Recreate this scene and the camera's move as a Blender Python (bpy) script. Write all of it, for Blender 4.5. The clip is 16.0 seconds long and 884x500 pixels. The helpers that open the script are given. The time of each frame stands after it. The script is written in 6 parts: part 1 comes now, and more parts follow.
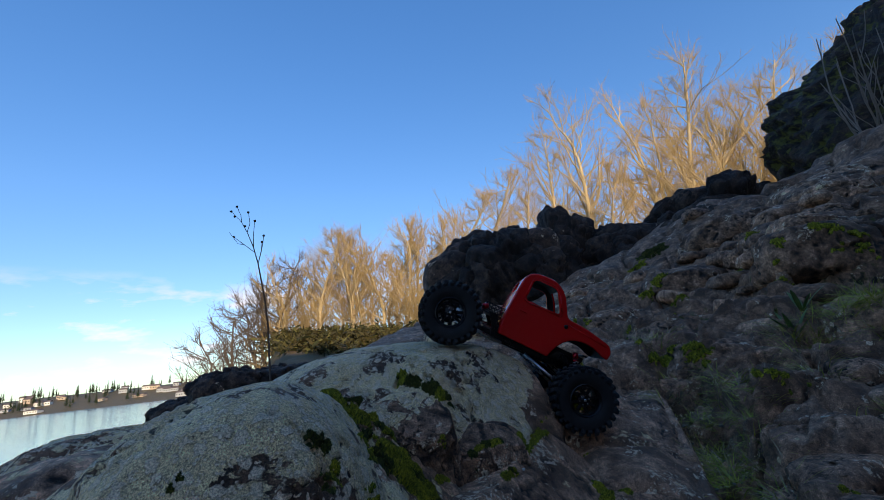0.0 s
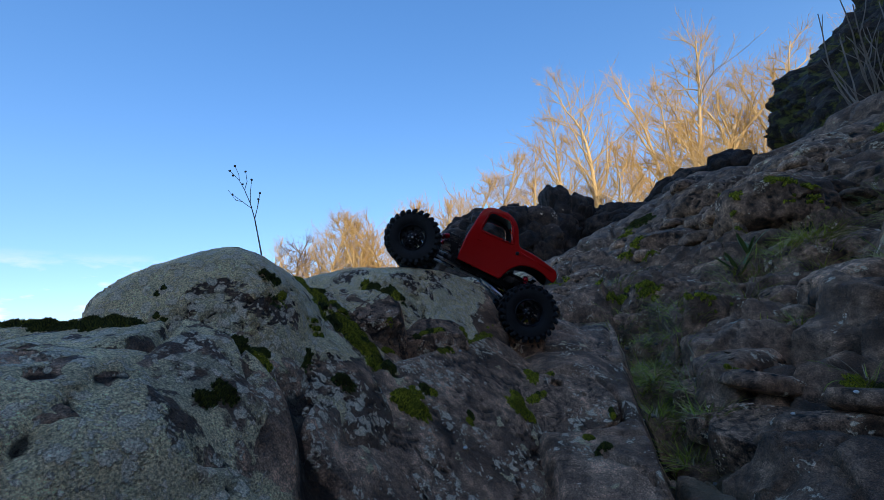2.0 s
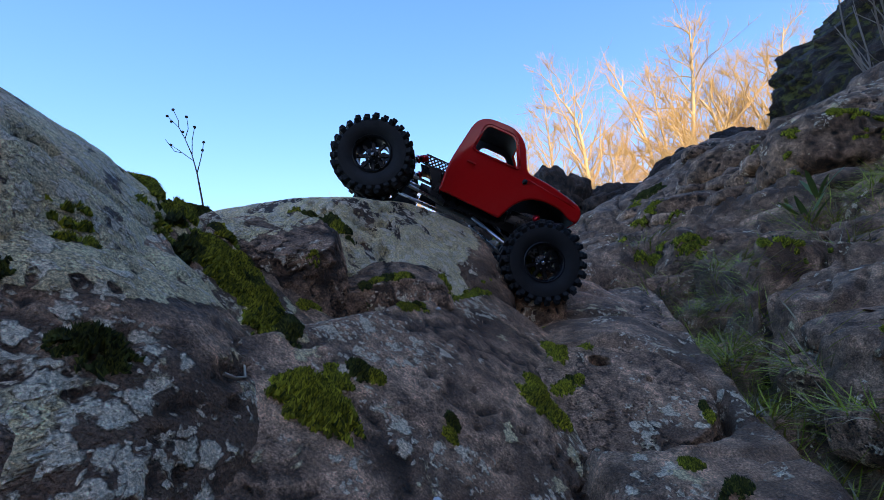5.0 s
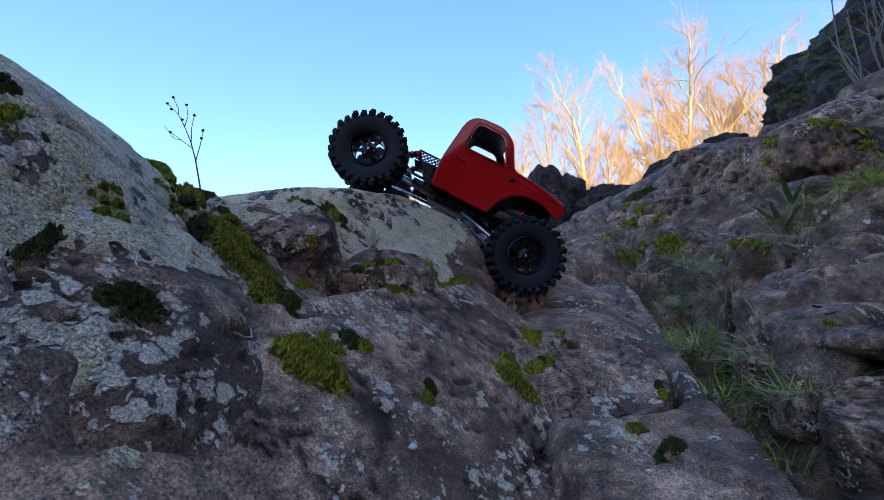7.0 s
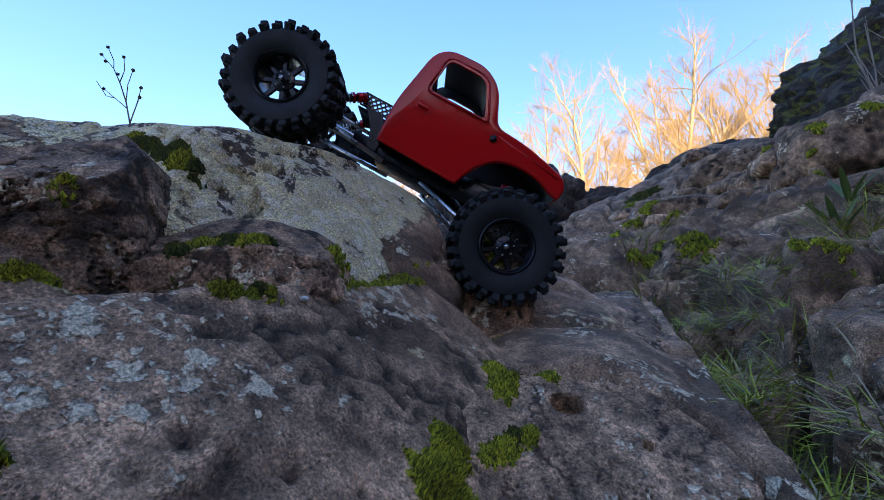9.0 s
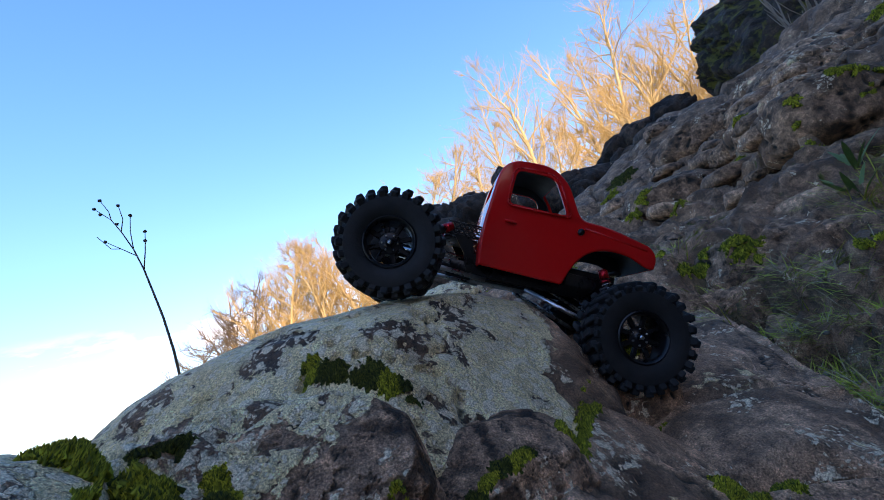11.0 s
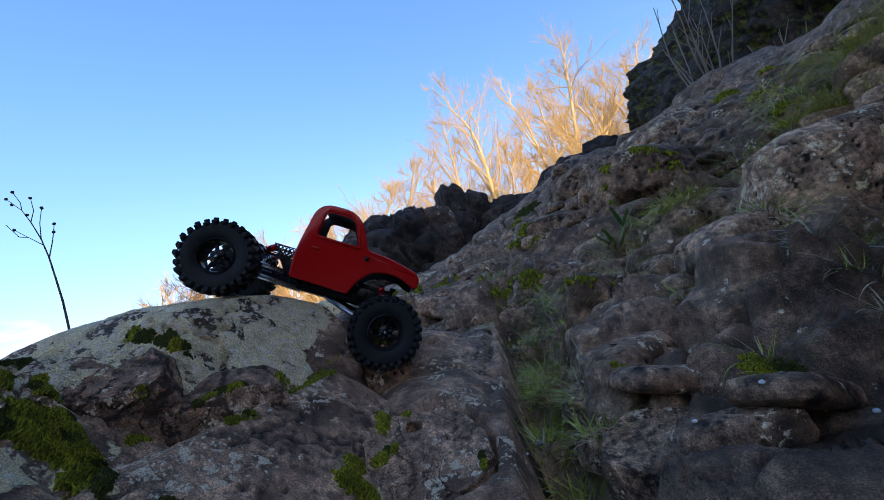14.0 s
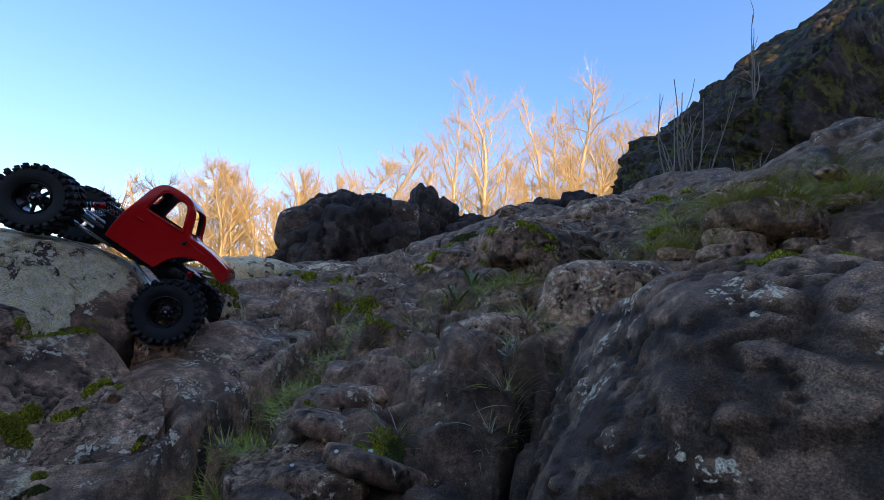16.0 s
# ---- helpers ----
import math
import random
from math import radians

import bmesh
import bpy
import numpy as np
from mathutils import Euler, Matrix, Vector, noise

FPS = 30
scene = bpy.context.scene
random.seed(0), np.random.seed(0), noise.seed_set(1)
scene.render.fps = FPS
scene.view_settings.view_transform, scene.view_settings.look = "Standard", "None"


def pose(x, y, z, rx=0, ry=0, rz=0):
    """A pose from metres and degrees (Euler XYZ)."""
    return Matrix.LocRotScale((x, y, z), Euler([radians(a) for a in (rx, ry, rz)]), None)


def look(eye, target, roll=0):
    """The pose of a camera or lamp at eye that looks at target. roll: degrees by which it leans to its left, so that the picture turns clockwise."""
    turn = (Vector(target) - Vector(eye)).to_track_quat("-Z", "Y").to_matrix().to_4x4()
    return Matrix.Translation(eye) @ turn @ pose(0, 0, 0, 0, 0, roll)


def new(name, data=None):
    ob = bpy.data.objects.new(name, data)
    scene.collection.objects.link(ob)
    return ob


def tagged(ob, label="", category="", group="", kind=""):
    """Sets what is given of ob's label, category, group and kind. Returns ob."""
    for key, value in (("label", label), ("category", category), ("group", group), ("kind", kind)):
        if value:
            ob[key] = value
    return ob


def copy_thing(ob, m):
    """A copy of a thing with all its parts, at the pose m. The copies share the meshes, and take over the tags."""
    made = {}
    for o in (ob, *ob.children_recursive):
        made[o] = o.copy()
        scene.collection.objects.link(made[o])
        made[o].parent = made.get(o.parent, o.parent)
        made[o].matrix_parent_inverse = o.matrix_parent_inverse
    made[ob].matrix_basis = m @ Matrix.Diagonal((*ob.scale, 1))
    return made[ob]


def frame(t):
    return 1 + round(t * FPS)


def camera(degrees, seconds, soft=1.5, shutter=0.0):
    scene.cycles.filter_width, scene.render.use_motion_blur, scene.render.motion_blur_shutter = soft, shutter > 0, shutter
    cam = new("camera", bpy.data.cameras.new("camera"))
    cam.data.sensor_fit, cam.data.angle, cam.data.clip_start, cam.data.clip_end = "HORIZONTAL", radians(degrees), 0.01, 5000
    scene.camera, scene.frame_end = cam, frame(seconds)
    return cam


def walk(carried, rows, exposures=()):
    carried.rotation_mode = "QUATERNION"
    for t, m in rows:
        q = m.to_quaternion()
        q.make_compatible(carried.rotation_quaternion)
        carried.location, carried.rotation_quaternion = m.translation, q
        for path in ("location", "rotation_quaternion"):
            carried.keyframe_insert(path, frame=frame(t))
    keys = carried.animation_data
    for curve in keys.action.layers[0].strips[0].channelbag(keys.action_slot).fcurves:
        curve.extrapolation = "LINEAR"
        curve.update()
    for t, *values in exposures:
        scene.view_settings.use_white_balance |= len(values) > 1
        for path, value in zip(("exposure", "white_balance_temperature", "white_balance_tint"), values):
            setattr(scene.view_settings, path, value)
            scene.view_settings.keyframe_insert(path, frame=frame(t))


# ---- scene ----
cam = camera(92.2, 16.0, soft=0.75)
PATH = [
    (0, (0.068, -0.105, 0.645), (-0.035, 1.824, 1.165), -6.7),
    (0.5, (0.124, -0.135, 0.558), (0.002, 1.795, 1.067), -6.6),
    (1, (0.165, -0.171, 0.518), (0.033, 1.762, 1.011), -6.4),
    (1.5, (0.186, -0.19, 0.501), (0.047, 1.748, 0.978), -6.2),
    (2, (0.164, -0.183, 0.476), (0.018, 1.758, 0.936), -6.1),
    (2.5, (0.093, 0.071, 0.616), (-0.053, 2.016, 1.059), -5.9),
    (3, (0.129, 0.237, 0.563), (-0.015, 2.181, 1.009), -6.4),
    (3.5, (0.138, 0.259, 0.499), (0.001, 2.204, 0.943), -6.8),
    (5.8, (0.163, 0.122, 0.435), (0.066, 2.079, 0.839), -6.0),
    (6, (0.149, 0.124, 0.44), (0.054, 2.081, 0.843), -5.7),
    (6.5, (0.146, 0.126, 0.436), (0.052, 2.084, 0.834), -5.3),
    (7, (0.167, 0.121, 0.42), (0.074, 2.079, 0.814), -5.0),
    (7.5, (0.174, 0.124, 0.416), (0.083, 2.083, 0.806), -4.7),
    (8, (0.235, 0.195, 0.456), (0.146, 2.155, 0.841), -4.2),
    (8.5, (0.232, 0.291, 0.448), (0.153, 2.253, 0.83), -3.2),
    (9, (0.219, 0.361, 0.447), (0.146, 2.323, 0.83), -2.5),
    (9.5, (0.205, 0.348, 0.447), (0.138, 2.31, 0.829), -1.7),
    (10, (0.079, 0.335, 0.595), (0.022, 2.298, 0.971), -1.5),
    (10.2, (0.062, 0.348, 0.61), (0.013, 2.309, 0.998), -3.6),
    (12.3, (0.132, 0.176, 0.594), (0.327, 2.12, 1.019), -37.3),
    (12.5, (0.202, 0.168, 0.529), (0.4, 2.112, 0.953), -37.1),
    (13, (0.237, 0.149, 0.459), (0.446, 2.094, 0.875), -36.3),
    (13.5, (0.268, 0.099, 0.528), (0.52, 2.039, 0.944), -25.7),
    (14, (0.309, 0.037, 0.494), (0.578, 1.975, 0.906), -16.3),
    (14.5, (0.367, -0.003, 0.451), (0.632, 1.936, 0.864), -13.4),
    (15, (0.517, -0.03, 0.483), (0.81, 1.907, 0.883), -8.2),
    (15.5, (0.547, -0.074, 0.479), (0.876, 1.859, 0.873), -3.4),
    (16, (0.667, -0.143, 0.525), (1.034, 1.786, 0.905), 2.5),
]
EXPOSURES = [
    (0, 0.10, 6600, 11), (2, 0.35, 6900, 11), (3.5, 0.65, 7500, 13), (5.8, 1.20, 7150, 22), (7, 1.30, 7150, 23), (9, 1.43, 7500, 22), (10, 1.40, 7500, 19), (10.2, 1.40, 7500, 19),
    (12.3, 0.45, 7000, 13), (13, 0.6, 7300, 13), (13.5, 0.85, 7600, 16), (14, 0.98, 7700, 18), (16, 0.95, 7700, 20),
]
walk(cam, [(t, look(eye, target, roll)) for t, eye, target, roll in PATH], EXPOSURES)

# ---- world and light ----
SUN_EL, SUN_AZ = 16.0, 158.0   # elevation, compass bearing from +y towards +x
world = bpy.data.worlds.new("sky")
scene.world = world
world.use_nodes = True
wt = world.node_tree
wt.nodes.clear()
w_out, w_bg = wt.nodes.new("ShaderNodeOutputWorld"), wt.nodes.new("ShaderNodeBackground")
w_sky = wt.nodes.new("ShaderNodeTexSky")
w_sky.sky_type, w_sky.sun_disc = "NISHITA", False
w_sky.sun_elevation, w_sky.sun_rotation = radians(SUN_EL), radians(SUN_AZ)
w_sky.air_density, w_sky.dust_density, w_sky.ozone_density = 1.0, 0.6, 1.6
w_sky.altitude = 500
w_bg.inputs["Strength"].default_value = 0.15
w_hue = wt.nodes.new("ShaderNodeHueSaturation")
w_hue.inputs["Saturation"].default_value = 1.60
w_hue.inputs["Hue"].default_value = 0.515
w_hue.inputs["Value"].default_value = 3.6
# the haze evens out the sky from the horizon upwards
w_even, w_scale = wt.nodes.new("ShaderNodeGamma"), wt.nodes.new("ShaderNodeVectorMath")
w_even.inputs["Gamma"].default_value = 0.7
w_scale.operation = "SCALE"
w_scale.inputs["Scale"].default_value = 0.53
wt.links.new(w_sky.outputs[0], w_scale.inputs[0])
wt.links.new(w_scale.outputs[0], w_even.inputs["Color"])
wt.links.new(w_even.outputs[0], w_hue.inputs["Color"])
# small low clouds over the river
w_co = wt.nodes.new("ShaderNodeTexCoord")
w_sep = wt.nodes.new("ShaderNodeSeparateXYZ")
w_map = wt.nodes.new("ShaderNodeMapping")
w_map.inputs["Scale"].default_value = (7.0, 7.0, 22.0)
w_map.inputs["Location"].default_value = (0.55, 0.2, 0.35)
w_noise = wt.nodes.new("ShaderNodeTexNoise")
w_noise.inputs["Scale"].default_value, w_noise.inputs["Detail"].default_value, w_noise.inputs["Roughness"].default_value = 1.0, 6.0, 0.55


def world_ramp(value, *stops):
    r = wt.nodes.new("ShaderNodeValToRGB")
    while len(r.color_ramp.elements) < len(stops):
        r.color_ramp.elements.new(0.5)
    for e, (pos, v) in zip(r.color_ramp.elements, stops):
        e.position, e.color = pos, (v, v, v, 1)
    wt.links.new(value, r.inputs[0])
    return r.outputs[0]


def world_times(a, b):
    m = wt.nodes.new("ShaderNodeMath")
    m.operation = "MULTIPLY"
    wt.links.new(a, m.inputs[0])
    wt.links.new(b, m.inputs[1])
    return m.outputs[0]


wt.links.new(w_co.outputs["Generated"], w_map.inputs["Vector"])
wt.links.new(w_map.outputs[0], w_noise.inputs["Vector"])
wt.links.new(w_co.outputs["Generated"], w_sep.inputs[0])
w_low = world_ramp(w_sep.outputs["Z"], (0.03, 0.0), (0.06, 1.0), (0.17, 1.0), (0.24, 0.0))
w_amount = world_times(world_ramp(w_noise.outputs["Fac"], (0.53, 0.0), (0.66, 0.9)), w_low)
w_cloud = wt.nodes.new("ShaderNodeMix")
w_cloud.data_type = "RGBA"
wt.links.new(w_amount, w_cloud.inputs[0])
# cooler towards the horizon
w_tint = wt.nodes.new("ShaderNodeMix")
w_tint.data_type, w_tint.blend_type = "RGBA", "MULTIPLY"
w_tint.inputs[0].default_value = 1.0
w_cool = wt.nodes.new("ShaderNodeValToRGB")
w_cool.color_ramp.elements[0].position, w_cool.color_ramp.elements[0].color = 0.0, (0.74, 0.84, 1.0, 1)
w_cool.color_ramp.elements[1].position, w_cool.color_ramp.elements[1].color = 0.38, (1.0, 1.0, 1.0, 1)
wt.links.new(w_sep.outputs["Z"], w_cool.inputs[0])
wt.links.new(w_hue.outputs[0], w_tint.inputs[6])
wt.links.new(w_cool.outputs[0], w_tint.inputs[7])
wt.links.new(w_tint.outputs[2], w_cloud.inputs[6])
w_cloud.inputs[7].default_value = (6.6, 6.1, 6.2, 1)
wt.links.new(w_cloud.outputs[2], w_bg.inputs[0])
wt.links.new(w_bg.outputs[0], w_out.inputs[0])

sun = new("sun", bpy.data.lights.new("sun", "SUN"))
sun.data.energy, sun.data.angle, sun.data.color = 5.0, radians(0.5), (1.0, 0.80, 0.56)
sd = Vector((math.sin(radians(SUN_AZ)) * math.cos(radians(SUN_EL)), math.cos(radians(SUN_AZ)) * math.cos(radians(SUN_EL)), math.sin(radians(SUN_EL))))
sun.matrix_world = look(sd * 60, (0, 0, 0))


# ---- number noise ----
def hashed(ix, iy, iz, seed):
    with np.errstate(over="ignore"):
        h = ix.astype(np.uint32) * np.uint32(374761393) + iy.astype(np.uint32) * np.uint32(668265263) + iz.astype(np.uint32) * np.uint32(2246822519) + np.uint32((seed * 3266489917 + 12345) % 4294967296)
        h = (h ^ (h >> np.uint32(13))) * np.uint32(1274126177)
        h = (h ^ (h >> np.uint32(16))) * np.uint32(2654435761)
        h = h ^ (h >> np.uint32(15))
    return h.astype(np.float64) / 4294967295.0


def smooth_noise(p, seed=0):
    """Value noise in -1..1 at the rows of p."""
    f0 = np.floor(p)
    i = f0.astype(np.int64)
    f = p - f0
    u = f * f * f * (f * (f * 6 - 15) + 10)
    out = np.zeros(len(p))
    for dx in (0, 1):
        for dy in (0, 1):
            for dz in (0, 1):
                w = (u[:, 0] if dx else 1 - u[:, 0]) * (u[:, 1] if dy else 1 - u[:, 1]) * (u[:, 2] if dz else 1 - u[:, 2])
                out += w * hashed(i[:, 0] + dx, i[:, 1] + dy, i[:, 2] + dz, seed)
    return out * 2 - 1


def fbm(p, octaves=4, seed=0, gain=0.5):
    out, a = np.zeros(len(p)), 1.0
    for k in range(octaves):
        out += a * smooth_noise(p * 2.03 ** k + 17.3 * k, seed + k)
        a *= gain
    return out


def ridged(p, octaves=4, seed=0):
    out, a = np.zeros(len(p)), 1.0
    for k in range(octaves):
        out += a * (1 - 2 * np.abs(smooth_noise(p * 2.1 ** k + 9.1 * k, seed + k)))
        a *= 0.5
    return out


def cells(p, seed=0, flat=False):
    """Worley cells: the distances to the nearest two points, the nearest cell's random number and the offset from its point."""
    i = np.floor(p).astype(np.int64)
    f1, f2 = np.full(len(p), 9.0), np.full(len(p), 9.0)
    ident, off = np.zeros(len(p)), np.zeros((len(p), 3))
    for dx in (-1, 0, 1):
        for dy in (-1, 0, 1):
            for dz in ((0,) if flat else (-1, 0, 1)):
                c = i + (dx, dy, dz)
                q = np.stack([c[:, k] + hashed(c[:, 0], c[:, 1], c[:, 2], seed + 31 * k + 1) for k in range(3)], 1)
                d = p - q
                if flat:
                    d[:, 2] = 0
                r = np.sqrt((d * d).sum(1))
                near = r < f1
                f2 = np.where(near, f1, np.minimum(f2, r))
                f1 = np.where(near, r, f1)
                ident = np.where(near, hashed(c[:, 0], c[:, 1], c[:, 2], seed + 99), ident)
                off[near] = d[near]
    return f1, f2, ident, off


def step01(a, b, v):
    u = np.clip((v - a) / (b - a), 0, 1)
    return u * u * (3 - 2 * u)


# ---- mesh helpers ----
def mesh_of(name, verts, faces, mats, smooth=True):
    me = bpy.data.meshes.new(name)
    me.from_pydata([tuple(v) for v in verts] if not isinstance(verts, list) else verts, [], faces)
    for m in (mats if isinstance(mats, (list, tuple)) else [mats]):
        me.materials.append(m)
    if smooth:
        me.polygons.foreach_set("use_smooth", [True] * len(me.polygons))
    me.update()
    return me


def grid_mesh(name, co, nu, nv, mat):
    me = bpy.data.meshes.new(name)
    idx = np.arange(nu * nv).reshape(nv, nu)
    quads = np.stack([idx[:-1, :-1], idx[:-1, 1:], idx[1:, 1:], idx[1:, :-1]], -1).reshape(-1, 4)
    me.vertices.add(nu * nv)
    me.vertices.foreach_set("co", co.astype(np.float32).ravel())
    me.loops.add(quads.size)
    me.loops.foreach_set("vertex_index", quads.astype(np.int32).ravel())
    me.polygons.add(len(quads))
    me.polygons.foreach_set("loop_start", np.arange(0, quads.size, 4, dtype=np.int32))
    me.polygons.foreach_set("use_smooth", np.ones(len(quads), dtype=bool))
    me.materials.append(mat)
    me.update(calc_edges=True)
    me.validate()
    return me


def paint(me, name, values):
    """A number for every point: where growth, soil, a tone or painted crack shade lies."""
    me.attributes.new(name, "FLOAT", "POINT").data.foreach_set("value", np.asarray(values, np.float32))


def part(name, bm, material, parent, label="", smooth=True, angle=None):
    me = bpy.data.meshes.new(name)
    bm.normal_update()
    bm.to_mesh(me)
    bm.free()
    me.materials.append(material)
    if smooth:
        me.polygons.foreach_set("use_smooth", [True] * len(me.polygons))
        if angle:
            me.set_sharp_from_angle(angle=radians(angle))
    ob = new(name, me)
    if parent:
        ob.parent = parent
    return tagged(ob, label)


def bm_box(sx, sy, sz, at=(0, 0, 0), bevel=0.0, m=None, segments=2):
    bm = bmesh.new()
    bmesh.ops.create_cube(bm, size=1.0)
    bmesh.ops.scale(bm, vec=(sx, sy, sz), verts=bm.verts)
    if bevel:
        bmesh.ops.bevel(bm, geom=bm.edges[:], offset=bevel, segments=segments, profile=0.5, affect="EDGES")
    bmesh.ops.transform(bm, matrix=Matrix.Translation(at) @ (m or Matrix()), verts=bm.verts)
    return bm


def bm_rod(a, b, r, sides=10, r2=None):
    bm = bmesh.new()
    a, b = Vector(a), Vector(b)
    bmesh.ops.create_cone(bm, cap_ends=True, segments=sides, radius1=r, radius2=r if r2 is None else r2, depth=(b - a).length)
    turn = (b - a).to_track_quat("Z", "Y").to_matrix().to_4x4()
    bmesh.ops.transform(bm, matrix=Matrix.Translation((a + b) / 2) @ turn, verts=bm.verts)
    return bm


def joined(*bms):
    out = bmesh.new()
    for b in bms:
        me = bpy.data.meshes.new("x")
        b.to_mesh(me)
        b.free()
        out.from_mesh(me)
        bpy.data.meshes.remove(me)
    return out


def bm_lathe(profile, steps=48, axis="Y"):
    """Turns a profile of (radius, along) round the axis."""
    bm = bmesh.new()
    rings = []
    for k in range(steps):
        a = 2 * math.pi * k / steps
        ring = [bm.verts.new((r * math.cos(a), h, r * math.sin(a))) for r, h in profile]
        rings.append(ring)
    n = len(profile)
    for k in range(steps):
        p, q = rings[k], rings[(k + 1) % steps]
        for j in range(n - 1):
            bm.faces.new((p[j], p[j + 1], q[j + 1], q[j]))
    bmesh.ops.recalc_face_normals(bm, faces=bm.faces)
    return bm


# ---- materials ----
class Nodes:
    """Short words for building a node material."""
    def __init__(self, name):
        self.mat = bpy.data.materials.new(name)
        self.mat.use_nodes = True
        self.t = self.mat.node_tree
        self.b = self.t.nodes["Principled BSDF"]
        self.coord = self.t.nodes.new("ShaderNodeTexCoord").outputs["Object"]

    def node(self, kind, **values):
        n = self.t.nodes.new(kind)
        for k, v in values.items():
            n.inputs[k].default_value = v
        return n

    def link(self, a, b):
        self.t.links.new(a, b)

    def noise(self, scale, detail=4.0, rough=0.55, vec=None, distort=0.0):
        n = self.node("ShaderNodeTexNoise", Scale=scale, Detail=detail, Roughness=rough, Distortion=distort)
        self.link(vec or self.coord, n.inputs["Vector"])
        return n.outputs["Fac"]

    def voronoi(self, scale, feature="F1", vec=None):
        n = self.node("ShaderNodeTexVoronoi", Scale=scale)
        n.feature = feature
        self.link(vec or self.coord, n.inputs["Vector"])
        return n.outputs["Distance"]

    def ramp(self, fac, *stops):
        n = self.t.nodes.new("ShaderNodeValToRGB")
        while len(n.color_ramp.elements) < len(stops):
            n.color_ramp.elements.new(0.5)
        for e, (pos, col) in zip(n.color_ramp.elements, stops):
            e.position = pos
            e.color = (*col, 1) if isinstance(col, tuple) else (col, col, col, 1)
        self.link(fac, n.inputs[0])
        return n.outputs[0]

    def mix(self, fac, a, b):
        n = self.t.nodes.new("ShaderNodeMix")
        n.data_type = "RGBA"
        for v, sock in ((fac, n.inputs[0]), (a, n.inputs[6]), (b, n.inputs[7])):
            if isinstance(v, tuple):
                sock.default_value = (*v, 1)
            elif isinstance(v, float):
                sock.default_value = v
            else:
                self.link(v, sock)
        return n.outputs[2]

    def math(self, op, a, b=0.0):
        n = self.t.nodes.new("ShaderNodeMath")
        n.operation = op
        for v, sock in ((a, n.inputs[0]), (b, n.inputs[1])):
            if isinstance(v, (int, float)):
                sock.default_value = v
            else:
                self.link(v, sock)
        return n.outputs[0]

    def attribute(self, name):
        n = self.t.nodes.new("ShaderNodeAttribute")
        n.attribute_name = name
        return n.outputs["Fac"]

    def bump(self, height, distance, strength=1.0, under=None):
        n = self.node("ShaderNodeBump", Strength=strength, Distance=distance)
        self.link(height, n.inputs["Height"])
        if under:
            self.link(under, n.inputs["Normal"])
        return n.outputs["Normal"]

    def done(self, colour=None, rough=None, normal=None, **values):
        for sock, v in (("Base Color", colour), ("Roughness", rough), ("Normal", normal)):
            if v is None:
                continue
            if isinstance(v, tuple):
                self.b.inputs[sock].default_value = (*v, 1)
            elif isinstance(v, float):
                self.b.inputs[sock].default_value = v
            else:
                self.link(v, self.b.inputs[sock])
        for k, v in values.items():
            self.b.inputs[k.replace("_", " ")].default_value = v
        return self.mat


